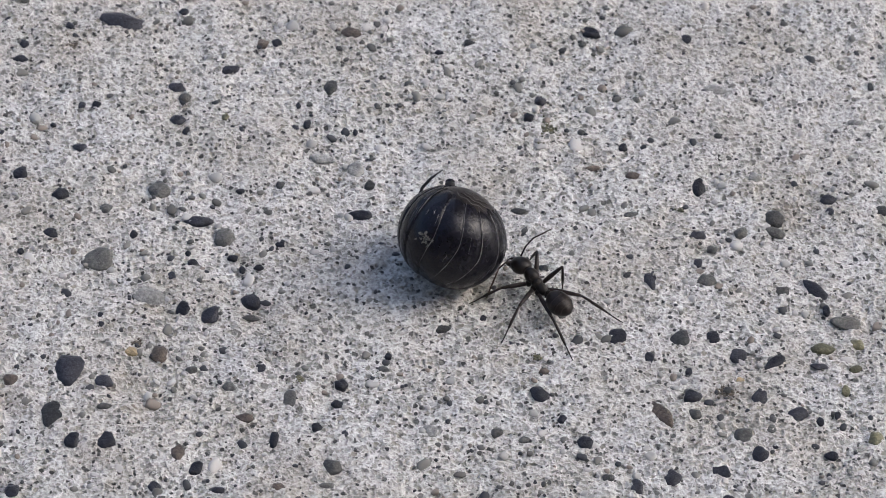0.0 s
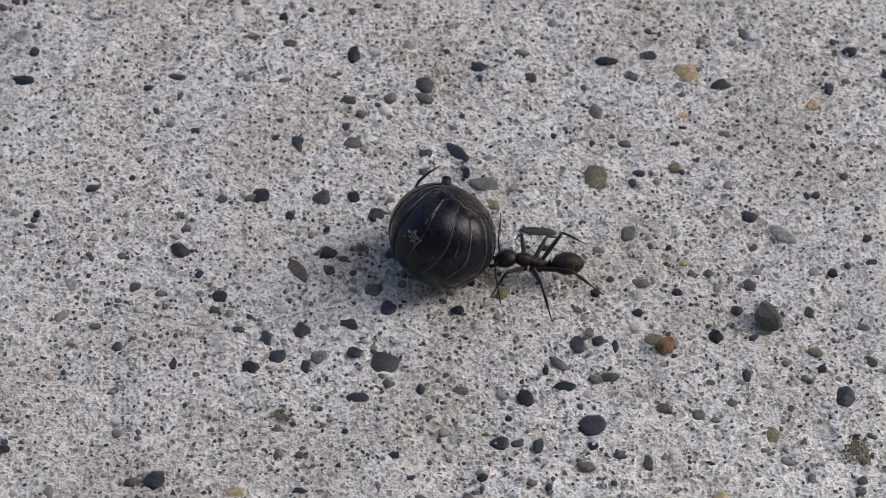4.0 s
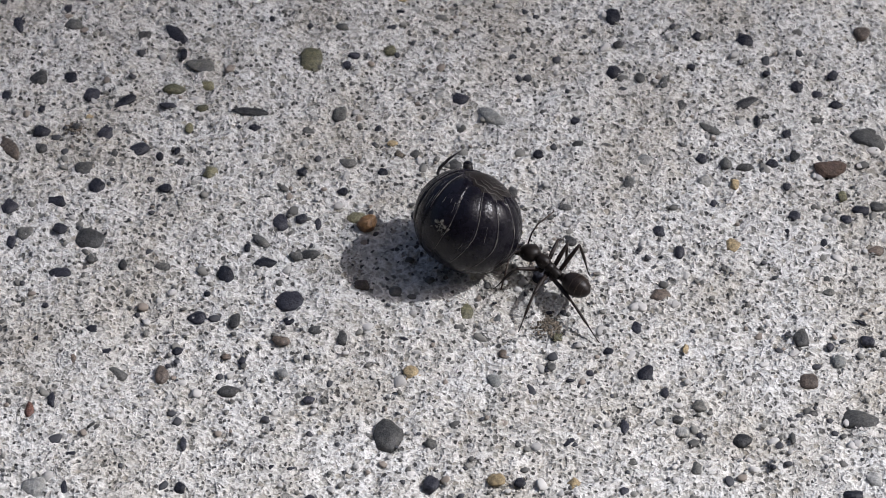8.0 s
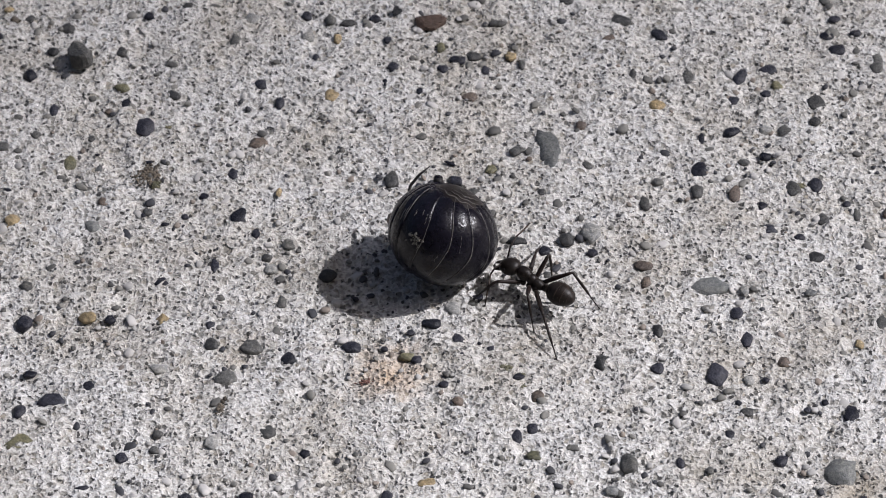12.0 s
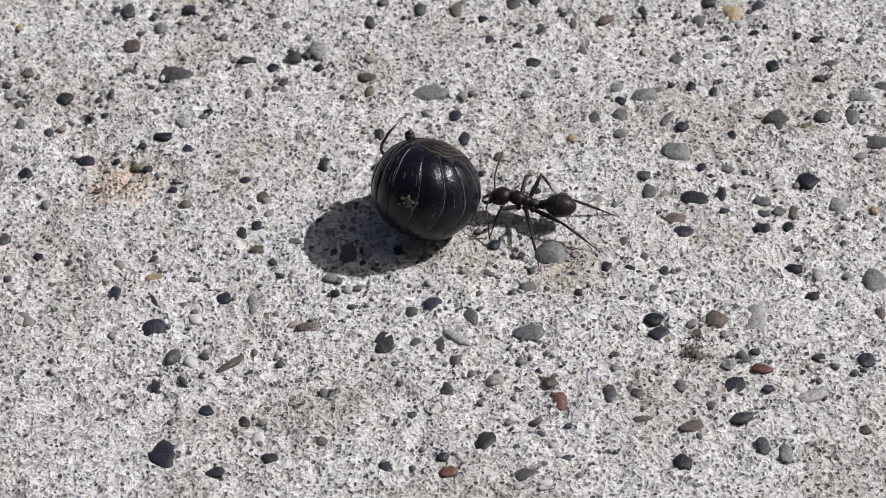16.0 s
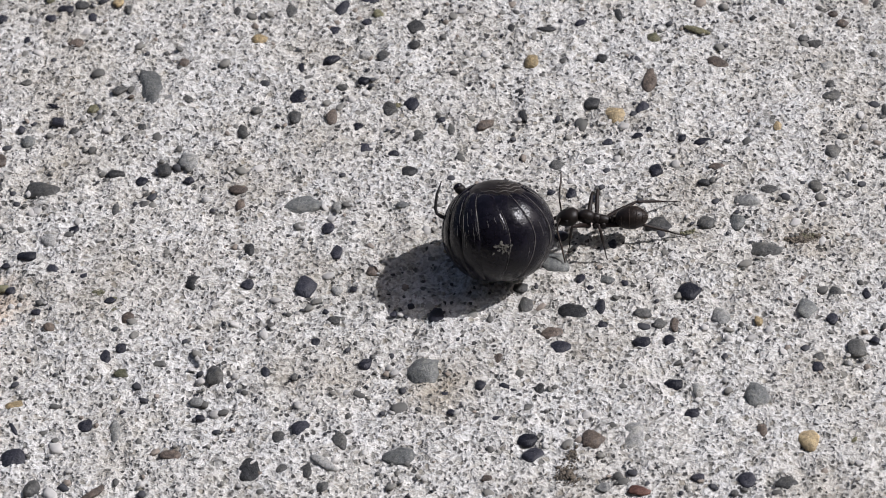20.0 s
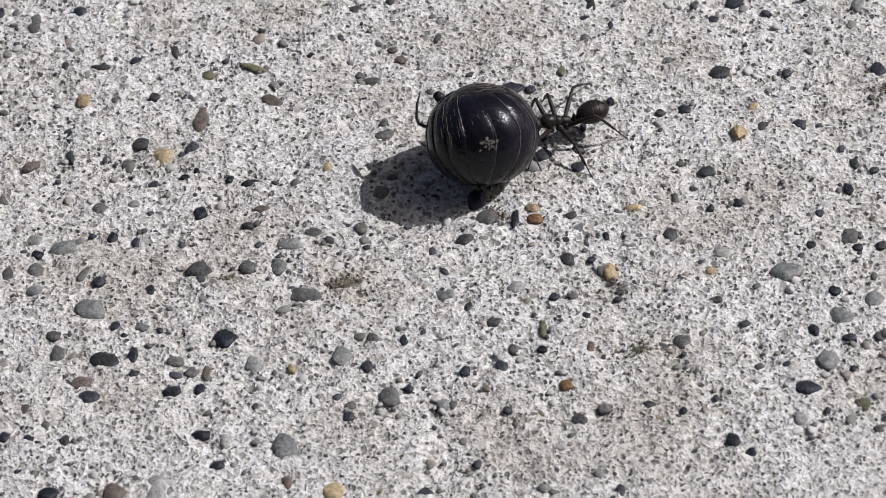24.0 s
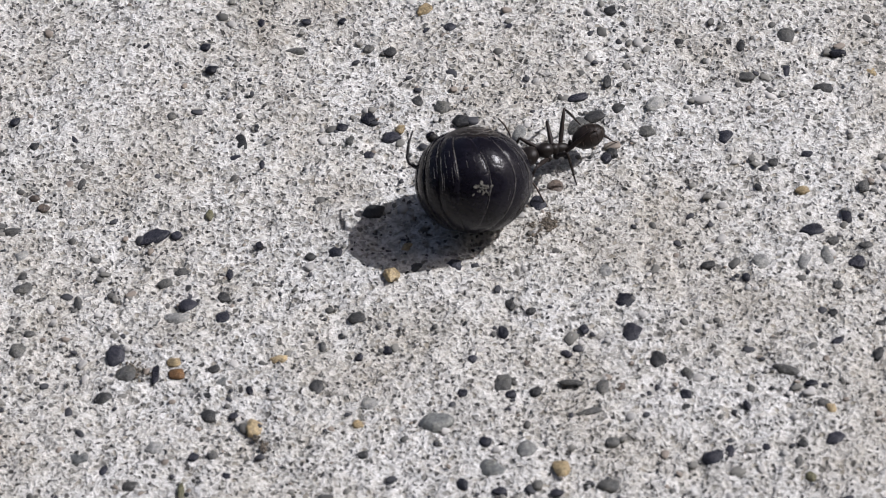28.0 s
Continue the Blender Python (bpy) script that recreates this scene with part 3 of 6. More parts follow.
def stone(kind, x, y, long, broad, turn):
    ob = new("stone", stone_mesh(kind, PICK.randrange(len(SHAPES))))
    high = min(long, broad) * PICK.uniform(0.22, 0.32)
    ob.matrix_basis = pose(x * MM, y * MM, (0.14 + PICK.uniform(0.03, 0.10) * min(long, broad) - high) * MM, PICK.uniform(-6, 6), PICK.uniform(-6, 6), turn) \
        @ Matrix.Diagonal((long / 2 * MM, broad / 2 * MM, high * MM, 1))
    ob.parent = ground


def put_joined(kind, shape, m):
    verts, faces = joined.setdefault(kind, ([], []))
    n = len(verts)
    verts.extend(m @ v for v in shape[0])
    faces.extend([n + i for i in f] for f in shape[1])


def small_stone(kind, x, y, long, broad, turn):
    high = min(long, broad) * PICK.uniform(0.22, 0.32)
    put_joined(kind, PICK.choice(SHAPES), pose(x * MM, y * MM, (0.12 + PICK.uniform(0.02, 0.10) * min(long, broad) - high) * MM, 0, 0, turn)
               @ Matrix.Diagonal((long / 2 * MM, broad / 2 * MM, high * MM, 1)))


stone("slate", 120.8, -64.4, 1.87, 2.02, -7)
stone("slate", 124.4, -58.0, 1.37, 1.61, -8)
stone("dark", 117.7, -55.7, 1.59, 1.46, -8)
stone("grey", 116.3, -50.0, 1.68, 1.43, -8)
stone("slate", 150.4, -54.8, 2.08, 1.48, -8)
stone("pale", 152.0, -61.9, 1.28, 1.50, -8)
stone("grey", 127.0, -61.4, 1.16, 1.50, -7)
stone("tan", 140.3, -53.4, 1.18, 1.32, -8)
stone("tan", 114.4, -40.2, 1.59, 1.68, -8)
stone("tan", 156.9, -59.3, 1.09, 1.36, -8)
small_stone("amber", 137.1, -61.9, 0.84, 0.87, -7)
small_stone("amber", 136.3, -48.6, 1.00, 0.85, -8)
stone("brown", 116.7, -37.5, 0.97, 2.33, -8)
stone("pale", 121.8, -48.6, 1.68, 1.10, -8)
stone("dark", 114.5, -59.4, 1.24, 1.20, -7)
stone("slate", 94.8, -45.5, 2.70, 1.52, -3)
small_stone("dark", 96.3, -47.7, 0.87, 0.92, -3)
stone("dark", 96.8, -49.8, 0.73, 1.28, -3)
stone("dark", 94.8, -52.4, 1.51, 1.87, -3)
small_stone("dark", 101.1, -51.8, 1.00, 0.84, -3)
small_stone("brown", 98.9, -51.6, 0.84, 0.87, -3)
small_stone("dark", 91.3, -51.8, 0.84, 0.90, -3)
stone("dark", 102.6, -55.8, 1.10, 1.51, -3)
small_stone("grey", 96.4, -55.4, 0.83, 0.62, -3)
small_stone("pale", 98.5, -43.8, 0.71, 0.87, -3)
small_stone("slate", 100.9, -46.3, 0.85, 0.58, -3)
stone("brown", 90.9, -43.7, 1.30, 0.72, -16)
small_stone("pale", 96.9, -45.9, 0.57, 0.79, -3)
stone("grey", 101.4, -43.5, 1.20, 1.04, -3)
small_stone("tan", 103.5, -50.5, 0.56, 0.74, -3)
small_stone("dark", 96.0, -54.7, 0.47, 0.46, -3)
small_stone("dark", 97.7, -53.0, 0.47, 0.43, -3)
small_stone("pale", 96.7, -53.0, 0.70, 0.83, -3)
small_stone("dark", 100.0, -55.4, 0.44, 0.43, -3)
stone("grey", 78.6, -42.2, 2.41, 1.54, -3)
small_stone("grey", 75.8, -41.7, 0.96, 0.73, -3)
stone("grey", 71.6, -43.6, 1.15, 0.96, -3)
small_stone("grey", 74.6, -43.5, 0.36, 0.87, -3)
stone("dark", 73.0, -49.3, 1.33, 0.96, -3)
stone("dark", 77.8, -47.7, 1.31, 0.77, -3)
small_stone("dark", 79.4, -49.0, 0.83, 0.94, -3)
small_stone("dark", 79.6, -50.2, 0.90, 0.56, -3)
small_stone("dark", 76.6, -48.4, 0.59, 0.48, -3)
small_stone("dark", 75.0, -49.6, 0.47, 0.40, -3)
small_stone("olive", 76.3, -50.2, 0.95, 0.62, -3)
small_stone("dark", 73.3, -45.6, 0.43, 0.43, -3)
small_stone("grey", 77.4, -31.3, 0.55, 0.86, -1)
small_stone("grey", 77.5, -32.4, 0.80, 0.55, -1)
small_stone("grey", 83.5, -33.8, 1.08, 0.76, 23)
small_stone("olive", 81.8, -35.4, 0.82, 0.78, -1)
small_stone("dark", 79.6, -36.2, 1.08, 0.76, -26)
small_stone("dark", 77.3, -36.6, 0.54, 0.64, -1)
stone("slate", 77.7, -37.7, 1.02, 1.07, -1)
small_stone("grey", 80.7, -37.2, 0.74, 0.67, -1)
small_stone("brown", 84.2, -34.6, 0.46, 0.34, -1)
small_stone("brown", 87.6, -31.9, 0.80, 0.86, -1)
small_stone("pale", 86.6, -35.1, 0.77, 0.88, -1)
small_stone("grey", 87.8, -35.3, 1.02, 0.61, -44)
small_stone("grey", 83.2, -41.3, 1.32, 0.69, -1)
small_stone("dark", 84.9, -42.2, 0.81, 0.82, -1)
stone("grey", 86.3, -41.3, 0.92, 1.06, -1)
small_stone("grey", 85.0, -44.2, 0.72, 0.65, -1)
small_stone("grey", 84.9, -37.4, 0.57, 0.54, -1)
small_stone("dark", 79.3, -34.8, 0.90, 0.26, -32)
small_stone("dark", 61.9, -32.3, 0.72, 0.61, -1)
small_stone("olive", 61.7, -30.8, 0.72, 0.52, -1)
small_stone("dark", 57.2, -33.0, 0.34, 0.23, -1)
small_stone("dark", 60.5, -33.8, 0.43, 0.26, -1)
small_stone("slate", 57.3, -34.2, 0.60, 0.77, -1)
stone("slate", 57.1, -38.9, 1.07, 1.17, -1)
small_stone("brown", 57.6, -36.9, 0.50, 0.68, -1)
small_stone("dark", 60.2, -38.2, 0.28, 0.34, -1)
small_stone("dark", 62.8, -38.4, 0.47, 0.48, -1)
small_stone("dark", 61.6, -39.0, 0.54, 0.28, -1)
small_stone("grey", 56.8, -31.6, 0.48, 0.55, -1)
stone("slate", 108.3, -47.1, 1.74, 1.21, 13)
small_stone("dark", 106.7, -47.5, 0.81, 0.79, -7)
small_stone("dark", 110.0, -46.5, 0.57, 0.61, -7)
small_stone("dark", 111.2, -46.7, 0.76, 1.10, -7)
small_stone("dark", 112.6, -47.3, 0.57, 0.85, -7)
stone("grey", 106.6, -48.8, 1.00, 1.15, -7)
stone("grey", 105.1, -48.9, 1.14, 1.33, -7)
stone("grey", 110.5, -44.2, 1.06, 0.99, -7)
small_stone("dark", 116.5, -45.4, 0.86, 1.05, -7)
stone("slate", 109.9, -52.3, 1.84, 1.60, -7)
small_stone("dark", 110.4, -50.2, 0.85, 0.90, -7)
small_stone("grey", 109.5, -49.4, 0.56, 1.44, -33)
small_stone("dark", 113.4, -51.4, 0.61, 1.07, -7)
small_stone("dark", 111.4, -53.9, 0.84, 0.94, -7)
small_stone("dark", 111.8, -54.7, 0.56, 0.47, -7)
small_stone("slate", 112.9, -54.2, 1.08, 0.65, -7)
small_stone("dark", 113.9, -54.6, 0.47, 0.53, -7)
small_stone("dark", 117.5, -53.1, 0.80, 0.77, -7)
stone("grey", 110.6, -56.5, 2.01, 1.14, -22)
stone("grey", 107.9, -55.6, 1.07, 1.28, -7)
stone("brown", 109.4, -58.1, 1.48, 1.09, -7)
stone("dark", 109.7, -59.3, 1.43, 1.03, -6)
small_stone("dark", 112.3, -56.3, 0.65, 1.22, -7)
small_stone("dark", 112.3, -57.8, 0.88, 0.75, -7)
small_stone("grey", 114.8, -57.1, 1.11, 0.81, -7)
small_stone("dark", 116.2, -59.5, 0.78, 0.97, -7)
small_stone("grey", 115.7, -58.1, 0.79, 0.86, -7)
small_stone("brown", 116.6, -58.3, 0.65, 1.21, -7)
small_stone("grey", 113.6, -60.9, 0.78, 0.51, -6)
stone("slate", 101.6, -60.1, 1.94, 2.50, -6)
small_stone("dark", 106.6, -62.2, 1.64, 0.57, -43)
small_stone("dark", 104.9, -61.7, 0.69, 0.90, -6)
small_stone("grey", 108.3, -62.4, 0.64, 0.96, -6)
stone("pale", 119.3, -58.0, 1.15, 1.56, -7)
stone("slate", 121.0, -50.4, 0.99, 1.38, -7)
stone("grey", 119.2, -50.2, 1.04, 1.14, -7)
stone("grey", 122.4, -52.9, 2.29, 1.24, -7)
small_stone("grey", 119.3, -46.8, 0.86, 0.55, -7)
stone("dark", 116.1, -63.0, 1.14, 0.84, -6)
small_stone("brown", 106.0, -59.7, 0.74, 0.86, -6)
small_stone("grey", 107.6, -54.2, 1.03, 0.76, -7)
small_stone("dark", 135.1, -48.5, 0.52, 1.51, -10)
small_stone("tan", 136.2, -47.7, 0.91, 0.72, -10)
stone("slate", 138.6, -49.6, 1.09, 1.03, -10)
stone("grey", 137.7, -50.7, 1.28, 1.18, -10)
stone("dark", 137.2, -43.4, 1.18, 1.15, -10)
stone("pale", 136.4, -44.3, 1.63, 0.90, -10)
stone("slate", 130.6, -54.0, 1.40, 1.08, -10)
stone("pale", 134.8, -54.0, 1.21, 1.00, -10)
stone("pale", 146.9, -52.8, 1.14, 1.09, -10)
small_stone("grey", 127.8, -39.4, 0.87, 0.84, -10)
stone("grey", 154.3, -52.5, 1.33, 1.33, -10)
small_stone("grey", 158.1, -53.2, 1.57, 0.43, -10)
small_stone("grey", 159.8, -53.8, 0.75, 1.16, -10)
small_stone("brown", 160.9, -54.0, 0.94, 0.93, -10)
stone("dark", 161.9, -50.1, 1.59, 1.67, -10)
stone("dark", 161.8, -47.5, 1.53, 1.29, -10)
stone("pale", 155.2, -57.6, 1.18, 1.37, -10)
stone("slate", 153.1, -58.7, 1.61, 1.43, -10)
small_stone("dark", 166.1, -59.8, 0.55, 0.98, -10)
stone("dark", 152.5, -43.0, 1.04, 1.07, -10)
small_stone("tan", 172.0, -57.6, 0.62, 0.76, -10)
stone("grey", 91.2, -66.5, 1.85, 2.15, -6)
stone("slate", 99.9, -66.6, 2.04, 1.27, -6)
stone("pale", 113.6, -66.6, 1.44, 2.47, -6)
stone("brown", 111.2, -66.7, 1.63, 1.59, -6)
small_stone("olive", 126.0, -68.7, 0.71, 1.03, -6)
small_stone("dark", 105.8, -64.5, 1.32, 0.48, -7)
stone("dark", 78.0, -74.3, 2.70, 2.27, 98)
stone("slate", 85.5, -34.2, 4.60, 1.65, -76)
stone("olive", 53.4, -56.0, 2.66, 1.92, -22)
stone("dark", -4.8, 13.1, 2.95, 1.70, -18)
stone("grey", 50.7, -42.9, 2.48, 1.84, 89)
stone("dark", -8.0, -15.7, 2.47, 1.74, 83)
stone("grey", -6.3, -7.0, 2.18, 1.91, -1)
stone("grey", 80.9, -19.9, 2.41, 1.73, -20)
stone("grey", 32.5, -27.5, 2.28, 1.71, -4)
stone("grey", -8.9, -19.0, 2.36, 1.59, 83)
stone("tan", 52.3, -4.0, 1.93, 1.90, -4)
stone("pale", -3.1, -10.1, 2.22, 1.64, -7)
stone("olive", 46.0, -13.0, 2.39, 1.48, 86)
stone("dark", 111.4, -72.0, 2.34, 1.22, 8)
stone("dark", 44.8, -32.6, 1.80, 1.52, -4)
stone("grey", 96.9, -75.0, 1.93, 1.41, -92)
stone("dark", 77.4, -64.1, 1.70, 1.55, 98)
stone("pale", 29.9, -46.4, 1.64, 1.58, 89)
stone("grey", -2.5, -1.4, 1.75, 1.38, -20)
stone("pale", 57.4, -17.9, 2.18, 1.09, -41)
stone("dark", 135.5, -37.5, 1.97, 1.21, 11)
stone("dark", 37.5, -10.7, 2.32, 1.02, -51)
stone("grey", 160.8, -33.1, 1.61, 1.46, -96)
stone("brown", 27.2, -20.1, 2.29, 1.02, -59)
stone("pale", 87.8, -40.8, 1.76, 1.31, -90)
stone("grey", 65.5, -51.4, 1.54, 1.48, 93)
stone("tan", 123.5, -68.2, 1.76, 1.27, 98)
stone("dark", 9.8, -3.9, 1.73, 1.28, -11)
stone("dark", 60.1, -30.7, 1.62, 1.36, 93)
stone("grey", 133.4, -48.0, 1.53, 1.42, 99)
stone("grey", 39.0, -13.3, 1.97, 1.10, -14)
stone("dark", 55.1, -52.6, 1.93, 1.11, 3)
stone("grey", 1.5, -5.4, 1.57, 1.32, 83)
stone("grey", 90.3, -22.9, 1.78, 1.14, -1)
stone("dark", 150.6, -63.9, 1.66, 1.20, -18)
stone("pale", 116.2, -73.3, 2.09, 0.94, 26)
stone("dark", 33.2, -18.9, 1.42, 1.36, -7)
stone("dark", 18.7, -36.2, 1.43, 1.33, -88)
stone("dark", 94.7, -35.9, 1.42, 1.34, 93)
stone("grey", 28.8, -14.2, 1.46, 1.30, 83)
stone("red", 101.4, -72.2, 1.57, 1.20, 98)
stone("dark", 66.2, -38.6, 1.55, 1.21, -90)
stone("dark", 31.0, -2.0, 1.60, 1.14, 83)
stone("brown", 121.0, -36.5, 1.92, 0.95, -35)
stone("grey", 89.3, -58.9, 1.59, 1.14, 93)
stone("dark", 27.4, -9.5, 1.83, 0.99, 83)
stone("grey", 35.5, -4.8, 1.37, 1.30, -90)
stone("dark", 173.1, -43.9, 1.72, 1.03, 8)
stone("dark", 25.0, -14.0, 1.37, 1.28, -1)
stone("dark", -5.8, -21.1, 1.43, 1.21, 83)
stone("pale", 9.7, -0.1, 1.51, 1.14, 83)
stone("dark", 27.4, -24.9, 1.42, 1.20, 83)
stone("grey", 54.4, -5.2, 1.44, 1.18, -4)
stone("dark", 165.2, -60.1, 1.31, 1.29, 98)
stone("pale", 165.5, -32.1, 1.33, 1.27, 98)
stone("brown", -2.6, -14.6, 1.37, 1.23, 83)
stone("dark", 107.7, -67.5, 1.45, 1.16, 20)
stone("grey", 148.3, -37.9, 1.43, 1.17, 9)
stone("grey", 31.9, -21.8, 1.44, 1.15, 83)
stone("pale", 32.8, 6.1, 1.64, 1.00, -7)
stone("dark", -0.1, -4.1, 1.86, 0.88, -7)
stone("grey", 102.4, -30.7, 1.34, 1.22, 93)
stone("brown", 109.0, -75.0, 1.57, 1.04, 8)
stone("dark", 0.5, -11.6, 1.44, 1.12, 70)
stone("grey", 127.7, -40.4, 1.25, 0.85, 8)
stone("dark", 108.2, -77.7, 1.31, 1.23, -19)
stone("grey", 99.1, -77.7, 1.56, 1.03, 8)
stone("tan", 152.8, -21.4, 1.37, 1.17, 98)
stone("grey", 67.0, -49.0, 1.43, 1.12, 3)
stone("dark", 44.2, -26.4, 1.46, 1.09, -70)
stone("grey", 73.3, -17.0, 1.91, 0.83, 37)
stone("pale", 95.6, -66.6, 2.14, 0.73, -47)
stone("grey", 75.6, -35.8, 1.60, 0.97, 89)
small_stone("grey", 126.0, -48.0, 0.95, 0.85, -96)
stone("dark", 3.0, -10.6, 1.36, 1.14, -33)
stone("dark", 132.9, -46.6, 1.48, 1.04, -92)
stone("dark", -1.1, -11.1, 1.55, 0.98, 83)
stone("brown", 67.3, -32.5, 1.37, 1.10, -1)
stone("dark", 40.9, -30.5, 1.53, 0.98, -70)
stone("dark", 24.4, -27.7, 1.28, 1.17, 86)
stone("grey", 7.5, -23.5, 1.27, 1.17, -7)
stone("dark", 68.6, -5.8, 1.37, 1.08, -94)
stone("grey", 78.5, -66.5, 1.31, 1.13, 49)
stone("olive", 48.9, -26.1, 1.32, 1.12, -1)
stone("tan", 23.4, -37.3, 1.46, 1.01, -1)
stone("dark", 30.3, -24.5, 1.49, 0.98, -27)
stone("grey", 34.4, -38.0, 1.57, 0.93, -32)
stone("dark", 65.3, -9.4, 1.52, 0.96, 89)
stone("grey", 35.3, -10.7, 1.30, 1.12, 83)
stone("dark", 94.3, -63.8, 1.25, 1.16, 98)
stone("grey", 173.8, -27.7, 1.27, 1.14, -98)
stone("dark", 97.8, -28.2, 1.57, 0.92, 64)
stone("grey", 161.9, -32.4, 1.44, 1.00, -150)
stone("grey", 42.2, -17.3, 2.34, 0.61, -4)
stone("grey", 46.3, -7.4, 1.44, 0.98, -91)
stone("dark", 169.1, -35.5, 1.32, 1.07, 98)
stone("brown", 75.8, -39.2, 1.29, 1.09, -1)
stone("dark", 53.2, -46.5, 1.39, 1.01, 89)
stone("grey", 100.4, -37.8, 1.33, 1.06, -94)
stone("brown", 158.9, -37.8, 1.37, 1.02, -97)
stone("grey", 163.1, -52.3, 1.29, 1.07, -97)
stone("grey", 30.8, -9.7, 1.32, 1.05, -7)
stone("grey", 175.3, -32.6, 1.32, 1.05, -11)
stone("tan", 61.6, -46.7, 1.19, 1.15, -90)
stone("dark", 35.4, -20.3, 1.38, 0.99, 12)
stone("grey", 96.5, -65.0, 1.51, 0.90, 98)
stone("dark", 99.6, -27.8, 1.29, 1.05, 14)
stone("grey", 153.0, -29.9, 1.25, 1.08, -95)
stone("grey", 127.3, -45.2, 1.27, 1.06, -96)
stone("olive", 37.4, -15.3, 1.56, 0.86, -7)
stone("tan", 109.5, -34.7, 1.35, 0.99, -95)
stone("grey", 170.0, -54.3, 1.62, 0.83, -30)
stone("dark", 65.1, -14.2, 1.16, 1.15, -1)
stone("dark", 26.0, -26.9, 1.20, 1.11, 86)
stone("grey", 28.5, -27.0, 1.28, 1.04, 86)
stone("dark", 25.3, 11.4, 1.35, 0.99, -29)
stone("grey", 94.8, -70.7, 1.49, 0.89, 98)
stone("grey", 121.9, -71.3, 1.37, 0.96, -6)
stone("pale", 157.3, -33.1, 1.58, 0.84, -96)
stone("grey", 112.0, -74.6, 1.38, 0.95, 8)
stone("dark", 89.4, -12.8, 1.46, 0.90, -2)
stone("dark", 157.8, -39.0, 1.35, 0.97, 99)
stone("grey", 132.1, -49.7, 1.22, 1.07, 9)
stone("pale", 83.4, -62.8, 1.94, 0.67, -90)
stone("pale", 106.5, -46.3, 1.42, 0.91, -7)
stone("grey", 143.9, -59.5, 1.16, 1.11, 9)
stone("grey", 104.4, -72.0, 1.57, 0.82, 98)
stone("dark", 34.3, -16.3, 1.82, 0.70, 37)
stone("dark", 32.8, -23.3, 1.26, 1.02, 83)
stone("dark", 20.0, -18.3, 1.23, 1.04, -39)
stone("brown", 81.1, -11.1, 1.16, 1.10, 89)
stone("dark", -7.8, -21.0, 1.34, 0.95, 83)
stone("grey", 68.0, -55.7, 1.15, 1.10, 3)
stone("tan", 52.1, -38.2, 1.16, 1.09, -1)
stone("dark", 171.9, -59.8, 1.29, 0.98, 8)
stone("brown", 9.9, 11.7, 1.38, 0.91, -7)
stone("pale", 114.3, -77.6, 1.55, 0.81, 98)
stone("dark", 107.4, -66.3, 1.28, 0.98, 8)
stone("dark", 73.6, -11.6, 1.17, 1.07, -1)
stone("dark", 101.8, -37.6, 1.31, 0.96, -94)
stone("dark", 119.7, -70.8, 1.23, 1.01, 98)
stone("pale", 79.2, -46.5, 1.22, 1.01, -7)
stone("olive", 55.5, -33.6, 1.36, 0.91, -89)
stone("dark", 39.2, -33.8, 1.22, 1.01, -4)
stone("grey", 47.8, -17.5, 1.32, 0.93, 86)
stone("dark", -6.1, -11.8, 1.46, 0.84, 83)
stone("grey", 94.5, -28.1, 1.37, 0.89, -93)
stone("dark", 32.8, -34.7, 1.10, 1.10, -1)
stone("dark", 9.6, -33.9, 1.26, 0.96, 86)
stone("grey", 8.4, 7.0, 1.35, 0.89, 83)
stone("olive", 153.5, -65.6, 1.25, 0.96, 99)
stone("pale", 7.7, 0.8, 1.68, 0.71, -7)
stone("brown", 37.2, -38.2, 1.42, 0.84, 89)
stone("brown", -1.6, -22.2, 1.34, 0.89, 83)
stone("tan", 71.9, -28.6, 1.20, 0.99, 89)
stone("dark", 29.2, -18.8, 1.16, 1.02, -7)
stone("dark", -5.9, -16.6, 1.16, 1.02, -7)
stone("dark", 116.1, -39.9, 1.23, 0.96, 98)
stone("dark", 75.0, -61.0, 1.60, 0.74, -91)
stone("grey", 5.1, -18.4, 1.53, 0.77, 83)
stone("grey", 100.3, -33.1, 1.25, 0.94, 93)
stone("grey", 41.2, -39.5, 1.41, 0.83, -1)
stone("tan", 92.4, -30.4, 1.15, 1.02, -4)
stone("dark", 32.2, -15.7, 1.12, 1.04, 83)
stone("pale", 169.8, -45.9, 1.19, 0.97, 98)
stone("grey", 150.5, -43.0, 1.16, 0.98, -95)
stone("grey", 113.0, -39.0, 1.12, 1.01, 9)
stone("brown", 81.9, -67.5, 2.08, 0.54, 31)
stone("dark", 55.4, -16.4, 1.14, 0.97, -4)
stone("pale", 61.5, -50.5, 1.38, 0.80, -4)
stone("dark", 104.0, -26.2, 1.16, 0.95, 9)
stone("dark", 43.3, -29.6, 1.43, 0.77, -4)
stone("red", 113.5, -70.9, 1.41, 0.78, -6)
stone("grey", 65.8, -23.4, 1.36, 0.81, -90)
stone("dark", 52.7, -25.9, 1.12, 0.98, 86)
stone("grey", 164.7, -34.2, 1.13, 0.97, 8)
stone("grey", 71.0, -19.1, 1.66, 0.66, -27)
stone("dark", 149.8, -31.9, 1.19, 0.92, 9)
stone("grey", 159.3, -61.0, 1.23, 0.89, -10)
stone("grey", 144.0, -51.0, 1.18, 0.92, -95)
stone("dark", -11.1, 0.2, 1.15, 0.94, 83)
stone("grey", 137.6, -64.6, 1.12, 0.96, -96)
stone("pale", 149.9, -66.1, 1.08, 1.00, 9)
stone("dark", 30.8, -30.2, 1.42, 0.76, -4)
stone("dark", 69.2, -50.0, 1.11, 0.97, 93)
stone("grey", 46.0, -29.0, 1.36, 0.79, -1)
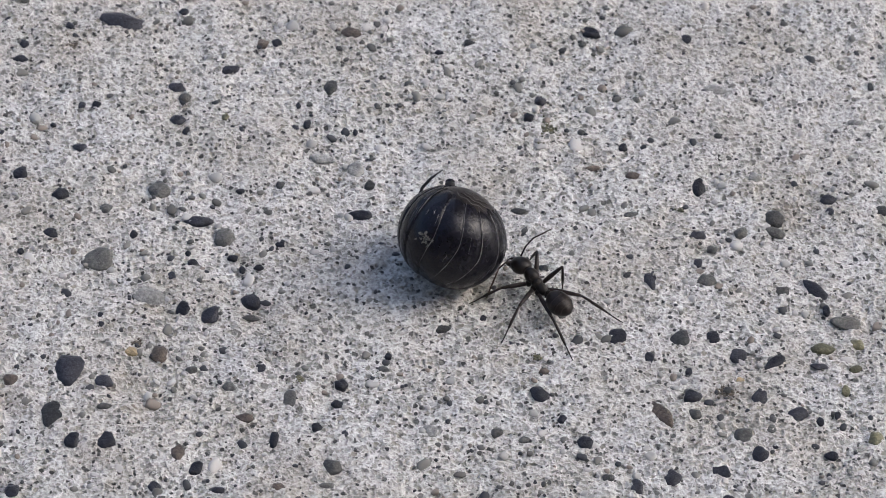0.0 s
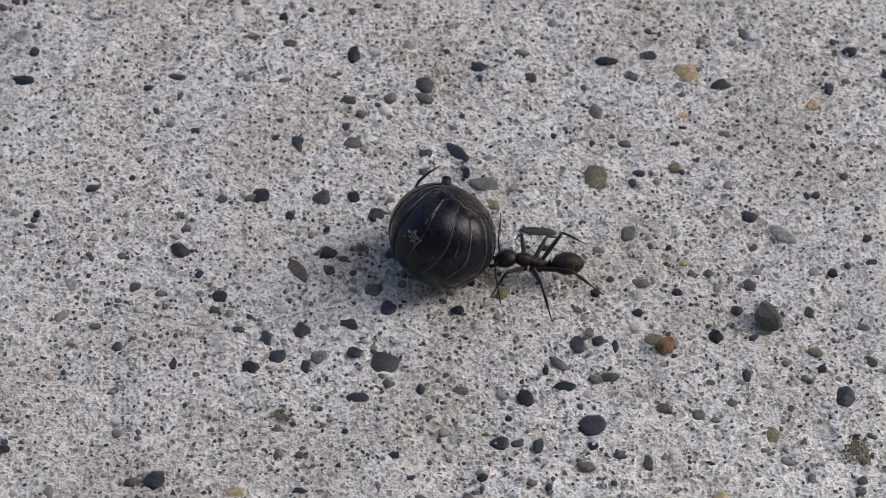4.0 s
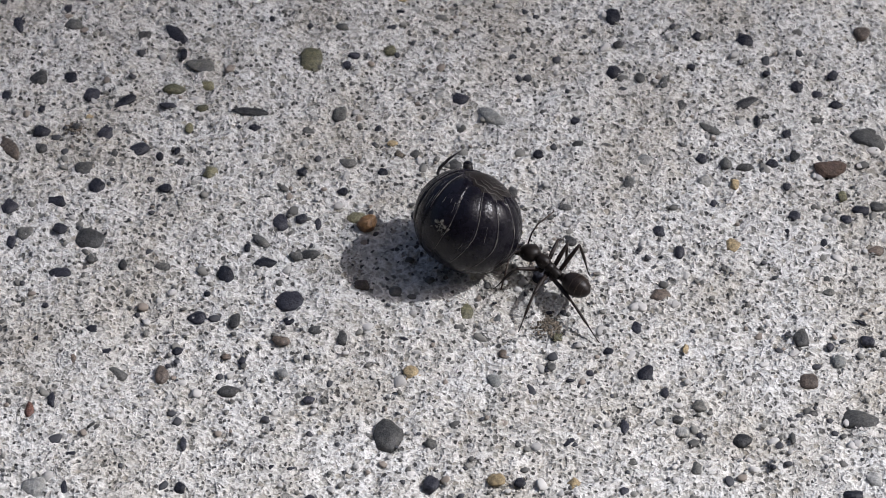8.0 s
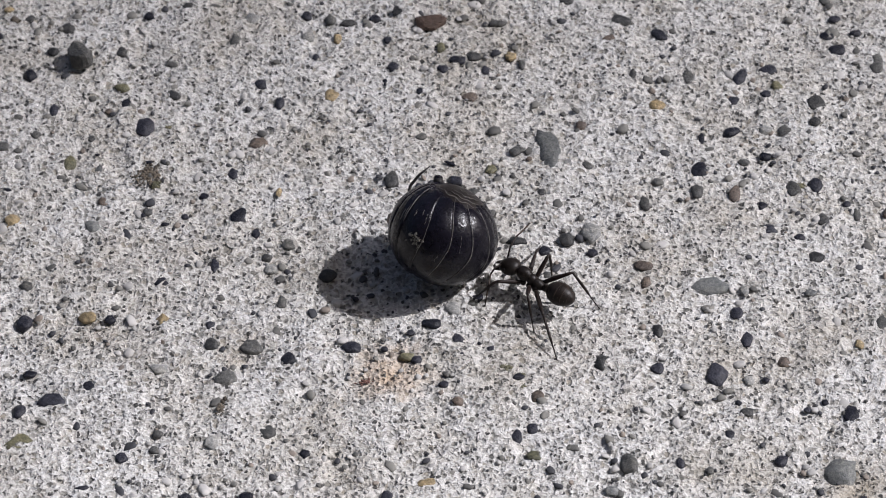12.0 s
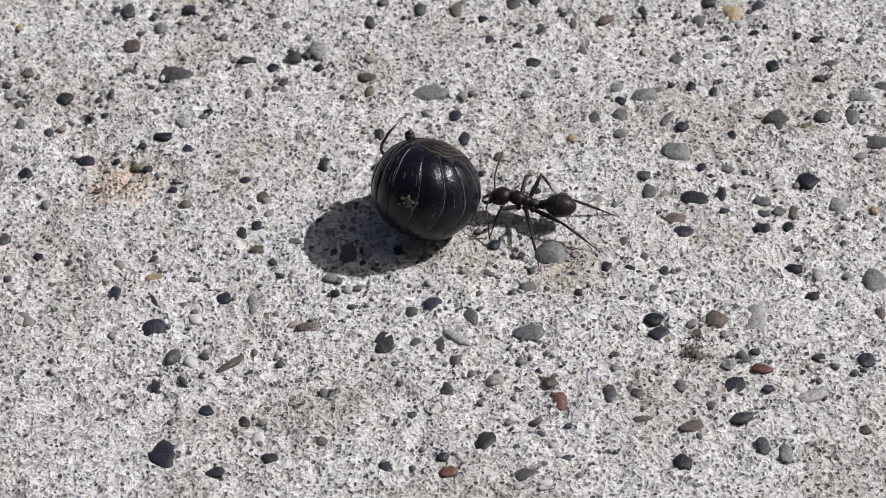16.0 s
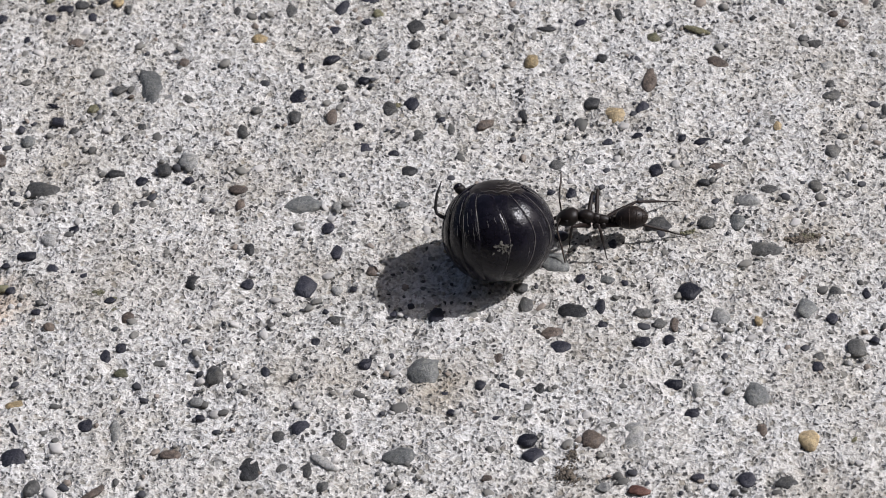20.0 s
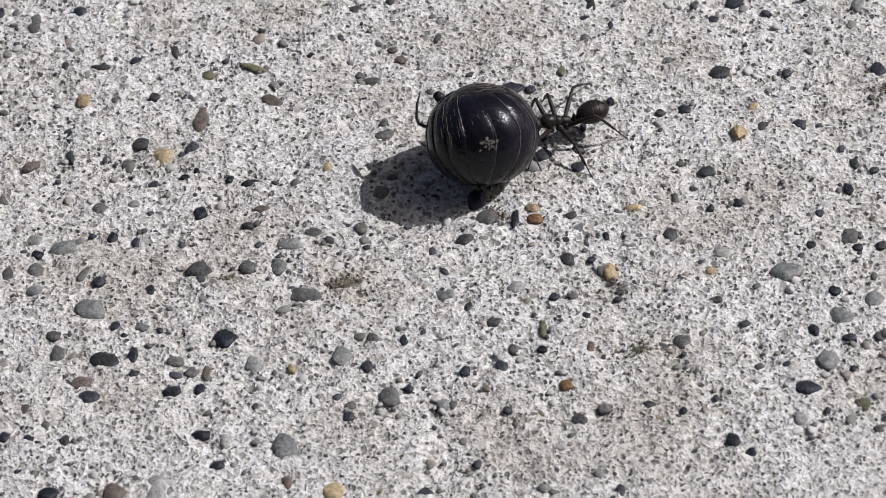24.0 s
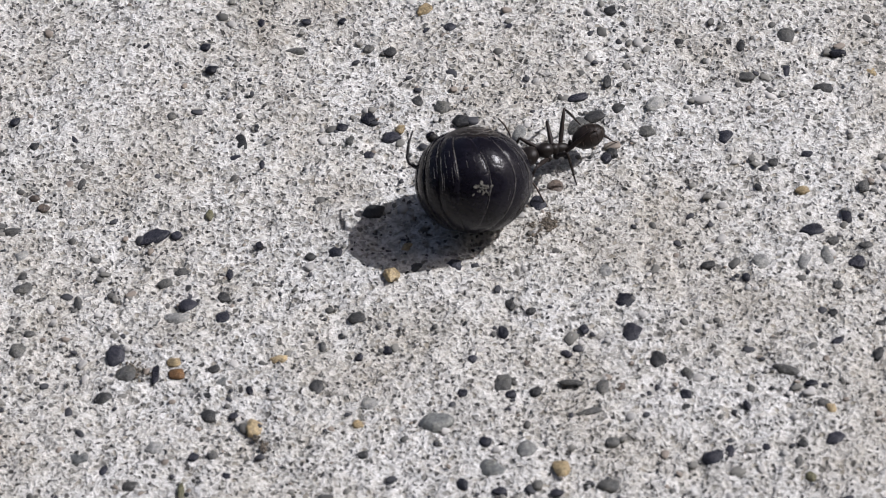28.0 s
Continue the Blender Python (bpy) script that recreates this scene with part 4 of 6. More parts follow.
stone("grey", 88.0, -51.2, 1.19, 0.90, 93)
stone("dark", 30.5, -6.1, 1.21, 0.88, 6)
stone("dark", -8.6, -1.6, 1.13, 0.94, -14)
stone("dark", 47.2, -3.0, 1.50, 0.71, -1)
stone("brown", 31.8, -37.0, 1.26, 0.84, 89)
stone("olive", 39.8, -22.3, 1.10, 0.96, 83)
stone("grey", 137.9, -52.1, 1.12, 0.94, -8)
stone("pale", 64.7, -56.3, 1.18, 0.89, 93)
stone("pale", 66.8, -21.6, 1.05, 1.00, 89)
stone("dark", 146.0, -67.3, 1.25, 0.84, 99)
stone("dark", 30.7, -26.7, 1.11, 0.94, -4)
stone("dark", 127.0, -74.4, 1.04, 1.00, 98)
stone("grey", 113.0, -76.9, 1.38, 0.75, 98)
stone("brown", 106.3, -40.0, 1.34, 0.77, 28)
stone("dark", 25.3, -25.5, 1.17, 0.88, 83)
stone("dark", 65.3, -4.6, 1.30, 0.79, -1)
stone("tan", 57.0, -46.3, 1.14, 0.90, -1)
stone("dark", 91.7, -16.0, 1.16, 0.89, -1)
stone("pale", 173.5, -46.1, 1.53, 0.67, 98)
stone("grey", 94.5, -37.7, 1.26, 0.80, -91)
stone("dark", 175.1, -46.9, 1.09, 0.93, 8)
stone("pale", 106.6, -50.4, 1.09, 0.93, -8)
stone("dark", 76.7, -15.7, 1.15, 0.88, 89)
stone("dark", 67.3, -62.0, 1.01, 1.00, -90)
stone("dark", 92.9, -24.3, 1.28, 0.79, -51)
stone("pale", 172.2, -46.3, 1.29, 0.78, -98)
stone("brown", 96.8, -38.1, 1.42, 0.70, -94)
stone("red", 29.4, -40.7, 1.30, 0.77, -89)
stone("pale", 13.4, -21.0, 1.16, 0.86, -56)
stone("pale", 127.7, -37.8, 1.05, 0.94, 98)
stone("grey", 114.8, -68.9, 1.09, 0.90, -93)
stone("grey", 48.3, -21.6, 1.26, 0.78, -4)
stone("grey", 154.0, -31.3, 1.14, 0.86, -11)
stone("grey", 35.4, -5.9, 1.36, 0.72, -27)
stone("pale", 161.0, -45.1, 1.13, 0.87, -97)
stone("brown", 128.2, -74.8, 1.04, 0.94, 98)
stone("dark", 81.0, -75.9, 1.25, 0.78, 8)
stone("grey", 93.0, -64.4, 1.16, 0.84, 98)
stone("grey", 76.2, -21.5, 1.31, 0.74, 89)
stone("grey", 55.0, -21.9, 1.04, 0.93, 86)
stone("grey", 141.0, -30.8, 1.51, 0.64, 98)
stone("red", 94.6, -77.1, 1.12, 0.86, 8)
stone("dark", 21.1, -39.8, 1.06, 0.91, -1)
stone("grey", 106.4, -27.8, 1.08, 0.89, 93)
stone("dark", 34.8, 9.9, 1.17, 0.82, -7)
stone("grey", 144.6, -23.5, 1.38, 0.69, -11)
stone("dark", 82.7, -56.6, 1.26, 0.76, 93)
stone("grey", 123.2, -47.9, 1.14, 0.84, 8)
stone("dark", -1.3, 7.2, 1.15, 0.83, -1)
stone("grey", 127.2, -35.6, 1.14, 0.84, -11)
stone("dark", 148.6, -30.1, 1.07, 0.89, 98)
stone("dark", 39.0, -3.3, 1.07, 0.89, -7)
stone("dark", 109.3, -26.8, 1.10, 0.87, -95)
stone("grey", 146.7, -46.1, 1.08, 0.88, 9)
stone("dark", -11.3, -24.8, 1.08, 0.88, 83)
stone("pale", 97.7, -70.2, 1.08, 0.88, 8)
stone("dark", 22.5, -22.1, 1.02, 0.93, -7)
small_stone("tan", 178.3, -31.7, 1.24, 0.76, 98)
small_stone("dark", 97.2, -30.4, 0.99, 0.95, 93)
small_stone("grey", 131.6, -37.6, 1.14, 0.83, -11)
small_stone("grey", 29.3, 9.3, 1.03, 0.91, -7)
small_stone("grey", 64.6, -48.7, 1.03, 0.91, 93)
small_stone("dark", 2.1, 8.6, 1.26, 0.74, 12)
small_stone("grey", 95.5, -68.5, 0.97, 0.96, 98)
small_stone("brown", 86.6, -64.9, 1.33, 0.70, -7)
small_stone("grey", 84.3, -75.1, 1.16, 0.80, -12)
small_stone("dark", 77.2, -61.5, 1.81, 0.51, -63)
small_stone("olive", 120.0, -33.4, 1.88, 0.49, -29)
small_stone("grey", 92.4, -18.8, 1.07, 0.86, -94)
small_stone("brown", 44.3, -35.7, 1.21, 0.76, -4)
small_stone("dark", -0.5, -23.4, 1.19, 0.77, 59)
small_stone("dark", 33.8, -36.5, 1.09, 0.84, 89)
small_stone("grey", 14.5, -13.1, 1.14, 0.80, -4)
small_stone("dark", 50.0, -2.6, 1.11, 0.82, -4)
small_stone("grey", 102.1, -40.4, 1.07, 0.85, -92)
small_stone("dark", 30.8, -14.2, 1.11, 0.82, -89)
small_stone("brown", 89.7, -24.5, 1.24, 0.73, 3)
small_stone("dark", 103.4, -25.0, 1.10, 0.82, 3)
small_stone("olive", 117.2, -33.6, 0.99, 0.91, 9)
small_stone("dark", 81.6, -62.0, 0.99, 0.91, 98)
small_stone("dark", 80.5, -71.0, 1.02, 0.88, 8)
small_stone("pale", 70.4, -23.4, 1.04, 0.86, -91)
small_stone("dark", 91.0, -76.4, 0.95, 0.94, 98)
small_stone("grey", 108.6, -37.7, 1.48, 0.60, 99)
small_stone("dark", 98.7, -41.1, 1.12, 0.79, 3)
small_stone("dark", -1.3, 4.4, 1.11, 0.80, -1)
small_stone("grey", 69.2, -41.0, 0.96, 0.92, -1)
small_stone("grey", 80.9, -25.6, 1.13, 0.78, -1)
small_stone("brown", 49.2, -31.4, 1.02, 0.86, -1)
small_stone("dark", 96.9, -32.9, 1.23, 0.71, 28)
small_stone("grey", 94.5, -67.1, 1.21, 0.72, -91)
small_stone("grey", 48.7, -4.3, 0.96, 0.91, -4)
small_stone("brown", 80.6, -29.1, 1.11, 0.78, -4)
small_stone("dark", 139.1, -44.7, 1.05, 0.83, -93)
small_stone("grey", 126.2, -56.9, 1.09, 0.79, 98)
small_stone("dark", 26.8, -15.8, 1.30, 0.66, -95)
small_stone("olive", 100.0, -29.1, 0.95, 0.90, 3)
small_stone("tan", 77.3, -59.9, 1.18, 0.72, 8)
small_stone("grey", 10.6, -1.4, 1.06, 0.80, 83)
small_stone("pale", 54.1, -16.1, 1.06, 0.80, 86)
small_stone("dark", 53.2, -53.4, 1.10, 0.77, 93)
small_stone("dark", 57.3, -51.7, 0.94, 0.90, 93)
small_stone("dark", 8.2, -17.3, 0.94, 0.90, 83)
small_stone("grey", 163.3, -32.0, 0.95, 0.89, 8)
small_stone("grey", 131.5, -32.4, 1.10, 0.77, -93)
small_stone("grey", 33.3, -5.9, 0.93, 0.91, -95)
small_stone("olive", 39.5, -15.0, 0.98, 0.86, -7)
small_stone("dark", 19.7, -27.3, 1.45, 0.58, 86)
small_stone("grey", 123.7, -77.4, 1.12, 0.75, 98)
small_stone("grey", 45.8, -18.9, 1.06, 0.79, -4)
small_stone("brown", -11.5, -16.4, 0.93, 0.90, 83)
small_stone("pale", 34.6, -1.3, 0.94, 0.89, -7)
small_stone("brown", 100.9, -70.7, 0.95, 0.88, 8)
small_stone("dark", 79.9, -25.9, 1.11, 0.75, -8)
small_stone("grey", 63.2, -23.2, 1.04, 0.80, 89)
small_stone("tan", 142.1, -48.5, 1.13, 0.74, -8)
small_stone("grey", 106.0, -72.1, 0.97, 0.86, -93)
small_stone("dark", 145.9, -40.7, 0.95, 0.87, 98)
small_stone("olive", 58.6, -27.3, 1.02, 0.81, 3)
small_stone("tan", 150.0, -41.2, 1.06, 0.78, -96)
small_stone("grey", 71.8, -21.9, 1.02, 0.81, -95)
small_stone("dark", 45.5, -26.1, 0.95, 0.86, -46)
small_stone("grey", 139.2, -43.1, 0.92, 0.89, -10)
small_stone("grey", 43.0, -27.8, 1.39, 0.59, -42)
small_stone("dark", 63.2, -60.4, 0.93, 0.87, -89)
small_stone("grey", 73.0, -22.3, 1.22, 0.67, -1)
small_stone("dark", 66.8, -60.5, 0.93, 0.87, -90)
small_stone("grey", 91.2, -38.6, 1.23, 0.66, 93)
small_stone("tan", 60.1, -7.0, 0.99, 0.82, 86)
small_stone("dark", 62.9, -2.4, 1.02, 0.80, -1)
small_stone("dark", 128.6, -68.9, 1.00, 0.81, -6)
small_stone("grey", 158.9, -55.5, 1.55, 0.52, 9)
small_stone("grey", 135.9, -41.4, 0.98, 0.82, 9)
small_stone("dark", 117.0, -65.4, 0.90, 0.89, 8)
small_stone("dark", 67.4, -27.4, 0.93, 0.86, -1)
small_stone("dark", 61.4, -43.6, 1.08, 0.74, -1)
small_stone("grey", 108.6, -71.7, 1.05, 0.76, 98)
small_stone("grey", 133.3, -56.5, 1.01, 0.79, 9)
small_stone("grey", 163.8, -23.6, 0.90, 0.89, -97)
small_stone("dark", -9.2, -4.8, 1.01, 0.79, -1)
small_stone("grey", 115.2, -31.3, 1.20, 0.66, 99)
small_stone("grey", 53.2, -43.6, 1.00, 0.79, -89)
small_stone("dark", 161.0, -30.7, 1.27, 0.62, 8)
small_stone("brown", 84.1, -53.6, 0.96, 0.82, -92)
small_stone("grey", 82.7, -72.1, 0.97, 0.81, -89)
small_stone("pale", 99.1, -32.8, 0.89, 0.88, 93)
small_stone("brown", 2.4, -19.7, 1.15, 0.68, -7)
small_stone("grey", 106.5, -27.1, 1.04, 0.75, 99)
small_stone("olive", 87.3, -17.9, 0.97, 0.79, -93)
small_stone("grey", 87.0, -20.9, 1.00, 0.77, -1)
small_stone("grey", 61.9, -28.1, 0.92, 0.84, -1)
small_stone("dark", 176.6, -29.8, 1.13, 0.68, -11)
small_stone("pale", 130.0, -62.5, 0.90, 0.85, -8)
small_stone("grey", 29.2, -20.1, 0.90, 0.85, -7)
small_stone("dark", 98.2, -59.1, 0.92, 0.84, -94)
small_stone("grey", 171.0, -30.8, 1.13, 0.67, -11)
small_stone("dark", 64.7, -42.5, 1.20, 0.63, -89)
small_stone("dark", 75.8, -26.3, 0.95, 0.80, 89)
small_stone("dark", 91.4, -13.0, 0.95, 0.80, -2)
small_stone("grey", 41.5, -34.1, 1.18, 0.64, 86)
small_stone("grey", 48.0, -35.5, 1.18, 0.64, 86)
small_stone("dark", -7.4, 2.2, 1.09, 0.69, 6)
small_stone("grey", 42.2, -4.3, 0.94, 0.80, -7)
small_stone("dark", 151.5, -59.6, 0.94, 0.80, 99)
small_stone("grey", 175.2, -54.1, 1.10, 0.68, -99)
small_stone("pale", 117.5, -63.7, 1.21, 0.62, 99)
small_stone("brown", 4.2, -25.0, 0.99, 0.76, -2)
small_stone("dark", 54.3, -29.0, 1.08, 0.69, -93)
small_stone("grey", 126.5, -29.1, 1.00, 0.74, 9)
small_stone("dark", 71.2, -5.4, 0.94, 0.79, -1)
small_stone("grey", 33.3, -42.0, 0.89, 0.83, -1)
small_stone("grey", 77.7, -18.4, 1.08, 0.68, -1)
small_stone("grey", 82.6, -22.8, 1.28, 0.57, -1)
small_stone("grey", -0.8, 6.3, 0.89, 0.82, -1)
small_stone("grey", 91.5, -48.9, 1.03, 0.71, 93)
small_stone("dark", -3.0, -24.7, 0.88, 0.83, -7)
small_stone("dark", 133.5, -60.0, 0.96, 0.75, 99)
small_stone("brown", 120.9, -67.2, 1.24, 0.58, 98)
small_stone("dark", 154.8, -48.7, 1.14, 0.63, 99)
small_stone("grey", 66.8, -14.7, 0.85, 0.85, -1)
small_stone("dark", 65.7, -35.0, 1.10, 0.65, 89)
small_stone("grey", 87.3, -74.0, 0.87, 0.82, 98)
small_stone("grey", 164.6, -53.7, 1.08, 0.66, 98)
small_stone("olive", 51.0, -12.2, 0.88, 0.81, -92)
small_stone("brown", 120.2, -45.6, 1.09, 0.65, -8)
small_stone("dark", 3.4, -16.0, 1.11, 0.64, 83)
small_stone("dark", 173.1, -52.8, 0.84, 0.84, 8)
small_stone("brown", 4.2, 10.9, 0.86, 0.82, -7)
small_stone("grey", 150.3, -24.6, 0.89, 0.79, -11)
small_stone("grey", 51.2, -31.9, 0.86, 0.81, -92)
small_stone("dark", 27.7, -27.7, 1.14, 0.61, -89)
small_stone("dark", 61.3, -5.7, 1.08, 0.65, -93)
small_stone("brown", 91.0, -45.0, 1.01, 0.69, -93)
small_stone("dark", 159.0, -67.0, 0.84, 0.83, 9)
small_stone("dark", 155.2, -69.4, 1.16, 0.60, 99)
small_stone("dark", 125.8, -59.0, 0.97, 0.72, -94)
small_stone("dark", 173.4, -30.8, 1.15, 0.60, -98)
small_stone("olive", 83.7, -58.1, 0.95, 0.73, -7)
small_stone("tan", 124.2, -42.5, 1.13, 0.61, 98)
small_stone("dark", 139.4, -70.2, 1.09, 0.63, -97)
small_stone("grey", 151.6, -29.2, 0.98, 0.70, 98)
small_stone("grey", 93.1, -66.8, 0.89, 0.77, 98)
small_stone("grey", 1.5, -17.3, 0.87, 0.78, -2)
small_stone("grey", 46.4, -34.9, 1.02, 0.67, -1)
small_stone("grey", 68.8, -45.6, 0.96, 0.71, -91)
small_stone("dark", 68.6, -29.1, 1.03, 0.66, 89)
small_stone("grey", 113.9, -35.1, 0.93, 0.73, 99)
small_stone("dark", 30.7, -40.0, 1.17, 0.58, 89)
small_stone("grey", 54.2, -9.4, 1.03, 0.65, -1)
small_stone("dark", 4.1, -21.4, 1.18, 0.57, 83)
small_stone("dark", 44.2, -50.7, 1.00, 0.67, -87)
small_stone("grey", 137.3, -42.1, 0.86, 0.78, 8)
small_stone("dark", 154.1, -23.2, 0.96, 0.70, -11)
small_stone("grey", 176.4, -41.0, 0.96, 0.69, -99)
small_stone("dark", 77.5, -68.8, 1.15, 0.58, 98)
small_stone("grey", 26.7, -4.3, 1.19, 0.56, -1)
small_stone("dark", 79.0, -17.2, 0.95, 0.70, -1)
small_stone("grey", 159.9, -57.9, 0.82, 0.81, -97)
small_stone("dark", 58.9, -28.7, 0.95, 0.70, -93)
small_stone("grey", -5.8, -2.9, 0.87, 0.76, -1)
small_stone("pale", 136.3, -66.4, 0.94, 0.70, -8)
small_stone("tan", 83.3, -25.7, 0.85, 0.78, -93)
small_stone("grey", 45.2, -29.1, 0.97, 0.68, -4)
small_stone("grey", 37.0, -29.8, 0.97, 0.68, -4)
small_stone("grey", 130.9, -42.1, 1.22, 0.54, 98)
small_stone("dark", 26.2, -39.9, 0.83, 0.79, -89)
small_stone("brown", 51.4, -50.4, 0.87, 0.75, -1)
small_stone("grey", 106.2, -74.1, 1.26, 0.52, 8)
small_stone("dark", 64.0, -36.8, 0.84, 0.78, 89)
small_stone("dark", 119.5, -43.3, 1.16, 0.56, 8)
small_stone("dark", -11.2, 9.9, 1.03, 0.63, -7)
small_stone("pale", 54.2, -11.9, 0.81, 0.80, -4)
small_stone("grey", 137.0, -40.7, 0.98, 0.66, -8)
small_stone("pale", 111.5, -70.4, 0.86, 0.75, -7)
small_stone("grey", 17.3, -21.2, 0.84, 0.77, 83)
small_stone("grey", 139.1, -64.0, 0.85, 0.76, 9)
small_stone("olive", 39.2, -16.9, 0.89, 0.73, -1)
small_stone("dark", 70.3, -21.5, 0.87, 0.74, 89)
small_stone("grey", 20.0, -5.4, 0.88, 0.73, 83)
small_stone("dark", 59.4, -57.2, 0.84, 0.76, 93)
small_stone("grey", 155.5, -65.3, 1.08, 0.59, 9)
small_stone("pale", 88.2, -60.9, 0.87, 0.73, -6)
small_stone("dark", 4.9, -6.0, 0.87, 0.73, 83)
small_stone("dark", 98.4, -39.2, 0.80, 0.79, 3)
small_stone("dark", 131.8, -71.0, 0.83, 0.76, -95)
small_stone("grey", 134.3, -58.8, 0.81, 0.78, 9)
small_stone("dark", 94.4, -75.9, 0.81, 0.78, 8)
small_stone("brown", 119.0, -76.2, 0.81, 0.78, 8)
small_stone("grey", 91.0, -27.7, 1.09, 0.58, -93)
small_stone("dark", 80.7, -45.8, 0.84, 0.75, 98)
small_stone("grey", 171.6, -52.9, 0.84, 0.75, 8)
small_stone("dark", 175.1, -43.3, 1.03, 0.61, 98)
small_stone("dark", 112.8, -31.8, 0.86, 0.73, 9)
small_stone("dark", 140.6, -32.0, 1.01, 0.62, 8)
small_stone("brown", 27.0, -1.0, 1.01, 0.62, -7)
small_stone("grey", 110.6, -32.0, 1.28, 0.49, -4)
small_stone("grey", 68.3, -15.1, 1.15, 0.54, 89)
small_stone("dark", 37.0, -16.7, 1.14, 0.54, -1)
small_stone("dark", 79.0, -26.6, 0.79, 0.78, -1)
small_stone("grey", 54.1, -23.9, 0.79, 0.78, -4)
small_stone("pale", 68.1, -42.9, 0.89, 0.69, -1)
small_stone("grey", 2.9, -12.0, 1.17, 0.52, -7)
small_stone("grey", 102.2, -32.3, 0.80, 0.76, -92)
small_stone("tan", 146.1, -54.2, 0.85, 0.71, -10)
small_stone("dark", 51.7, -35.8, 0.90, 0.67, -1)
small_stone("dark", 42.5, -18.7, 0.86, 0.70, -4)
small_stone("dark", 148.4, -33.2, 0.79, 0.76, 98)
small_stone("grey", 110.3, -73.5, 0.87, 0.69, 98)
small_stone("dark", 152.1, -52.9, 0.87, 0.69, 99)
small_stone("dark", 79.0, -14.7, 0.80, 0.75, 89)
small_stone("grey", 19.7, -3.8, 1.13, 0.53, -7)
small_stone("pale", 135.2, -69.4, 0.89, 0.67, -7)
small_stone("grey", 107.6, -63.8, 0.84, 0.71, 8)
small_stone("dark", 37.0, -23.5, 0.89, 0.67, -7)
small_stone("dark", 21.6, 5.5, 0.82, 0.72, -7)
small_stone("dark", 164.3, -55.2, 0.83, 0.71, 98)
small_stone("dark", 147.0, -30.6, 0.83, 0.71, 8)
small_stone("dark", 130.9, -28.5, 1.15, 0.51, -46)
small_stone("dark", 124.6, -62.7, 0.83, 0.71, -94)
small_stone("dark", 116.9, -70.3, 0.86, 0.68, -6)
small_stone("grey", 124.7, -61.9, 0.80, 0.72, -96)
small_stone("dark", 6.7, -20.5, 0.76, 0.76, -7)
small_stone("grey", 147.4, -31.8, 0.87, 0.66, -94)
small_stone("grey", 83.3, -44.4, 1.17, 0.49, -90)
small_stone("grey", 33.6, -21.4, 0.80, 0.72, -96)
small_stone("brown", 129.1, -34.0, 0.88, 0.66, -11)
small_stone("grey", 171.1, -28.1, 1.07, 0.54, -98)
small_stone("grey", 58.5, -24.1, 0.87, 0.66, 86)
small_stone("dark", 139.6, -24.1, 0.91, 0.63, 8)
small_stone("tan", -4.3, -14.4, 0.84, 0.68, -7)
small_stone("olive", 78.9, -24.7, 0.95, 0.60, 89)
small_stone("dark", 153.0, -56.7, 0.77, 0.74, 99)
small_stone("dark", 104.1, -23.5, 0.89, 0.64, 3)
small_stone("dark", 98.9, -35.1, 0.80, 0.71, 3)
small_stone("tan", 172.9, -40.7, 0.93, 0.61, 8)
small_stone("dark", 173.6, -37.9, 0.81, 0.70, 8)
small_stone("grey", 104.2, -40.2, 1.23, 0.46, 93)
small_stone("dark", 38.5, -46.6, 0.82, 0.69, 89)
small_stone("dark", 31.3, 10.6, 0.82, 0.69, 83)
small_stone("dark", 38.1, -36.4, 0.84, 0.67, -1)
small_stone("dark", 58.4, -46.5, 0.76, 0.74, -1)
small_stone("grey", 149.1, -24.1, 0.78, 0.72, 8)
small_stone("grey", 155.4, -46.6, 1.02, 0.55, 98)
small_stone("dark", 162.1, -36.0, 0.84, 0.67, -97)
small_stone("grey", 17.4, 10.6, 0.80, 0.70, -1)
small_stone("olive", 136.1, -57.4, 1.38, 0.40, -94)
small_stone("grey", 48.0, -10.1, 0.88, 0.63, -4)
small_stone("dark", 74.7, -22.0, 0.83, 0.67, -1)
small_stone("tan", 142.0, -65.2, 0.92, 0.60, 99)
small_stone("grey", 108.7, -39.6, 1.20, 0.46, 99)
small_stone("grey", 162.5, -35.6, 0.79, 0.69, 98)
small_stone("dark", 31.7, -46.5, 1.23, 0.44, 89)
small_stone("tan", 72.3, -23.7, 0.95, 0.57, -91)
small_stone("dark", 53.7, -50.6, 0.90, 0.60, 3)
small_stone("pale", 44.4, -38.2, 0.76, 0.71, -1)
small_stone("dark", 127.6, -26.4, 0.78, 0.69, -91)
small_stone("grey", 123.7, -32.8, 0.77, 0.70, -9)
small_stone("dark", 131.4, -60.1, 0.78, 0.69, 99)
small_stone("dark", 83.7, -56.1, 0.84, 0.64, 93)
small_stone("grey", 174.0, -45.0, 0.79, 0.68, 8)
small_stone("dark", 26.5, 1.4, 0.80, 0.67, 83)
small_stone("dark", 77.9, -16.3, 0.75, 0.71, -1)
small_stone("grey", 170.5, -40.0, 0.95, 0.56, 98)
small_stone("dark", 21.3, -20.3, 0.76, 0.70, 83)
small_stone("dark", 113.7, -72.5, 0.86, 0.62, -6)
small_stone("dark", 75.8, -19.6, 0.79, 0.67, 89)
small_stone("grey", 141.6, -64.0, 0.79, 0.67, 9)
small_stone("grey", 128.7, -28.7, 0.77, 0.69, -91)
small_stone("grey", 169.7, -61.2, 0.96, 0.55, -98)
small_stone("grey", 125.5, -77.8, 0.83, 0.63, -96)
small_stone("grey", 170.1, -59.9, 0.82, 0.64, 98)
small_stone("brown", 79.3, -53.8, 0.75, 0.70, -4)
small_stone("dark", 70.2, -57.4, 0.77, 0.68, -90)
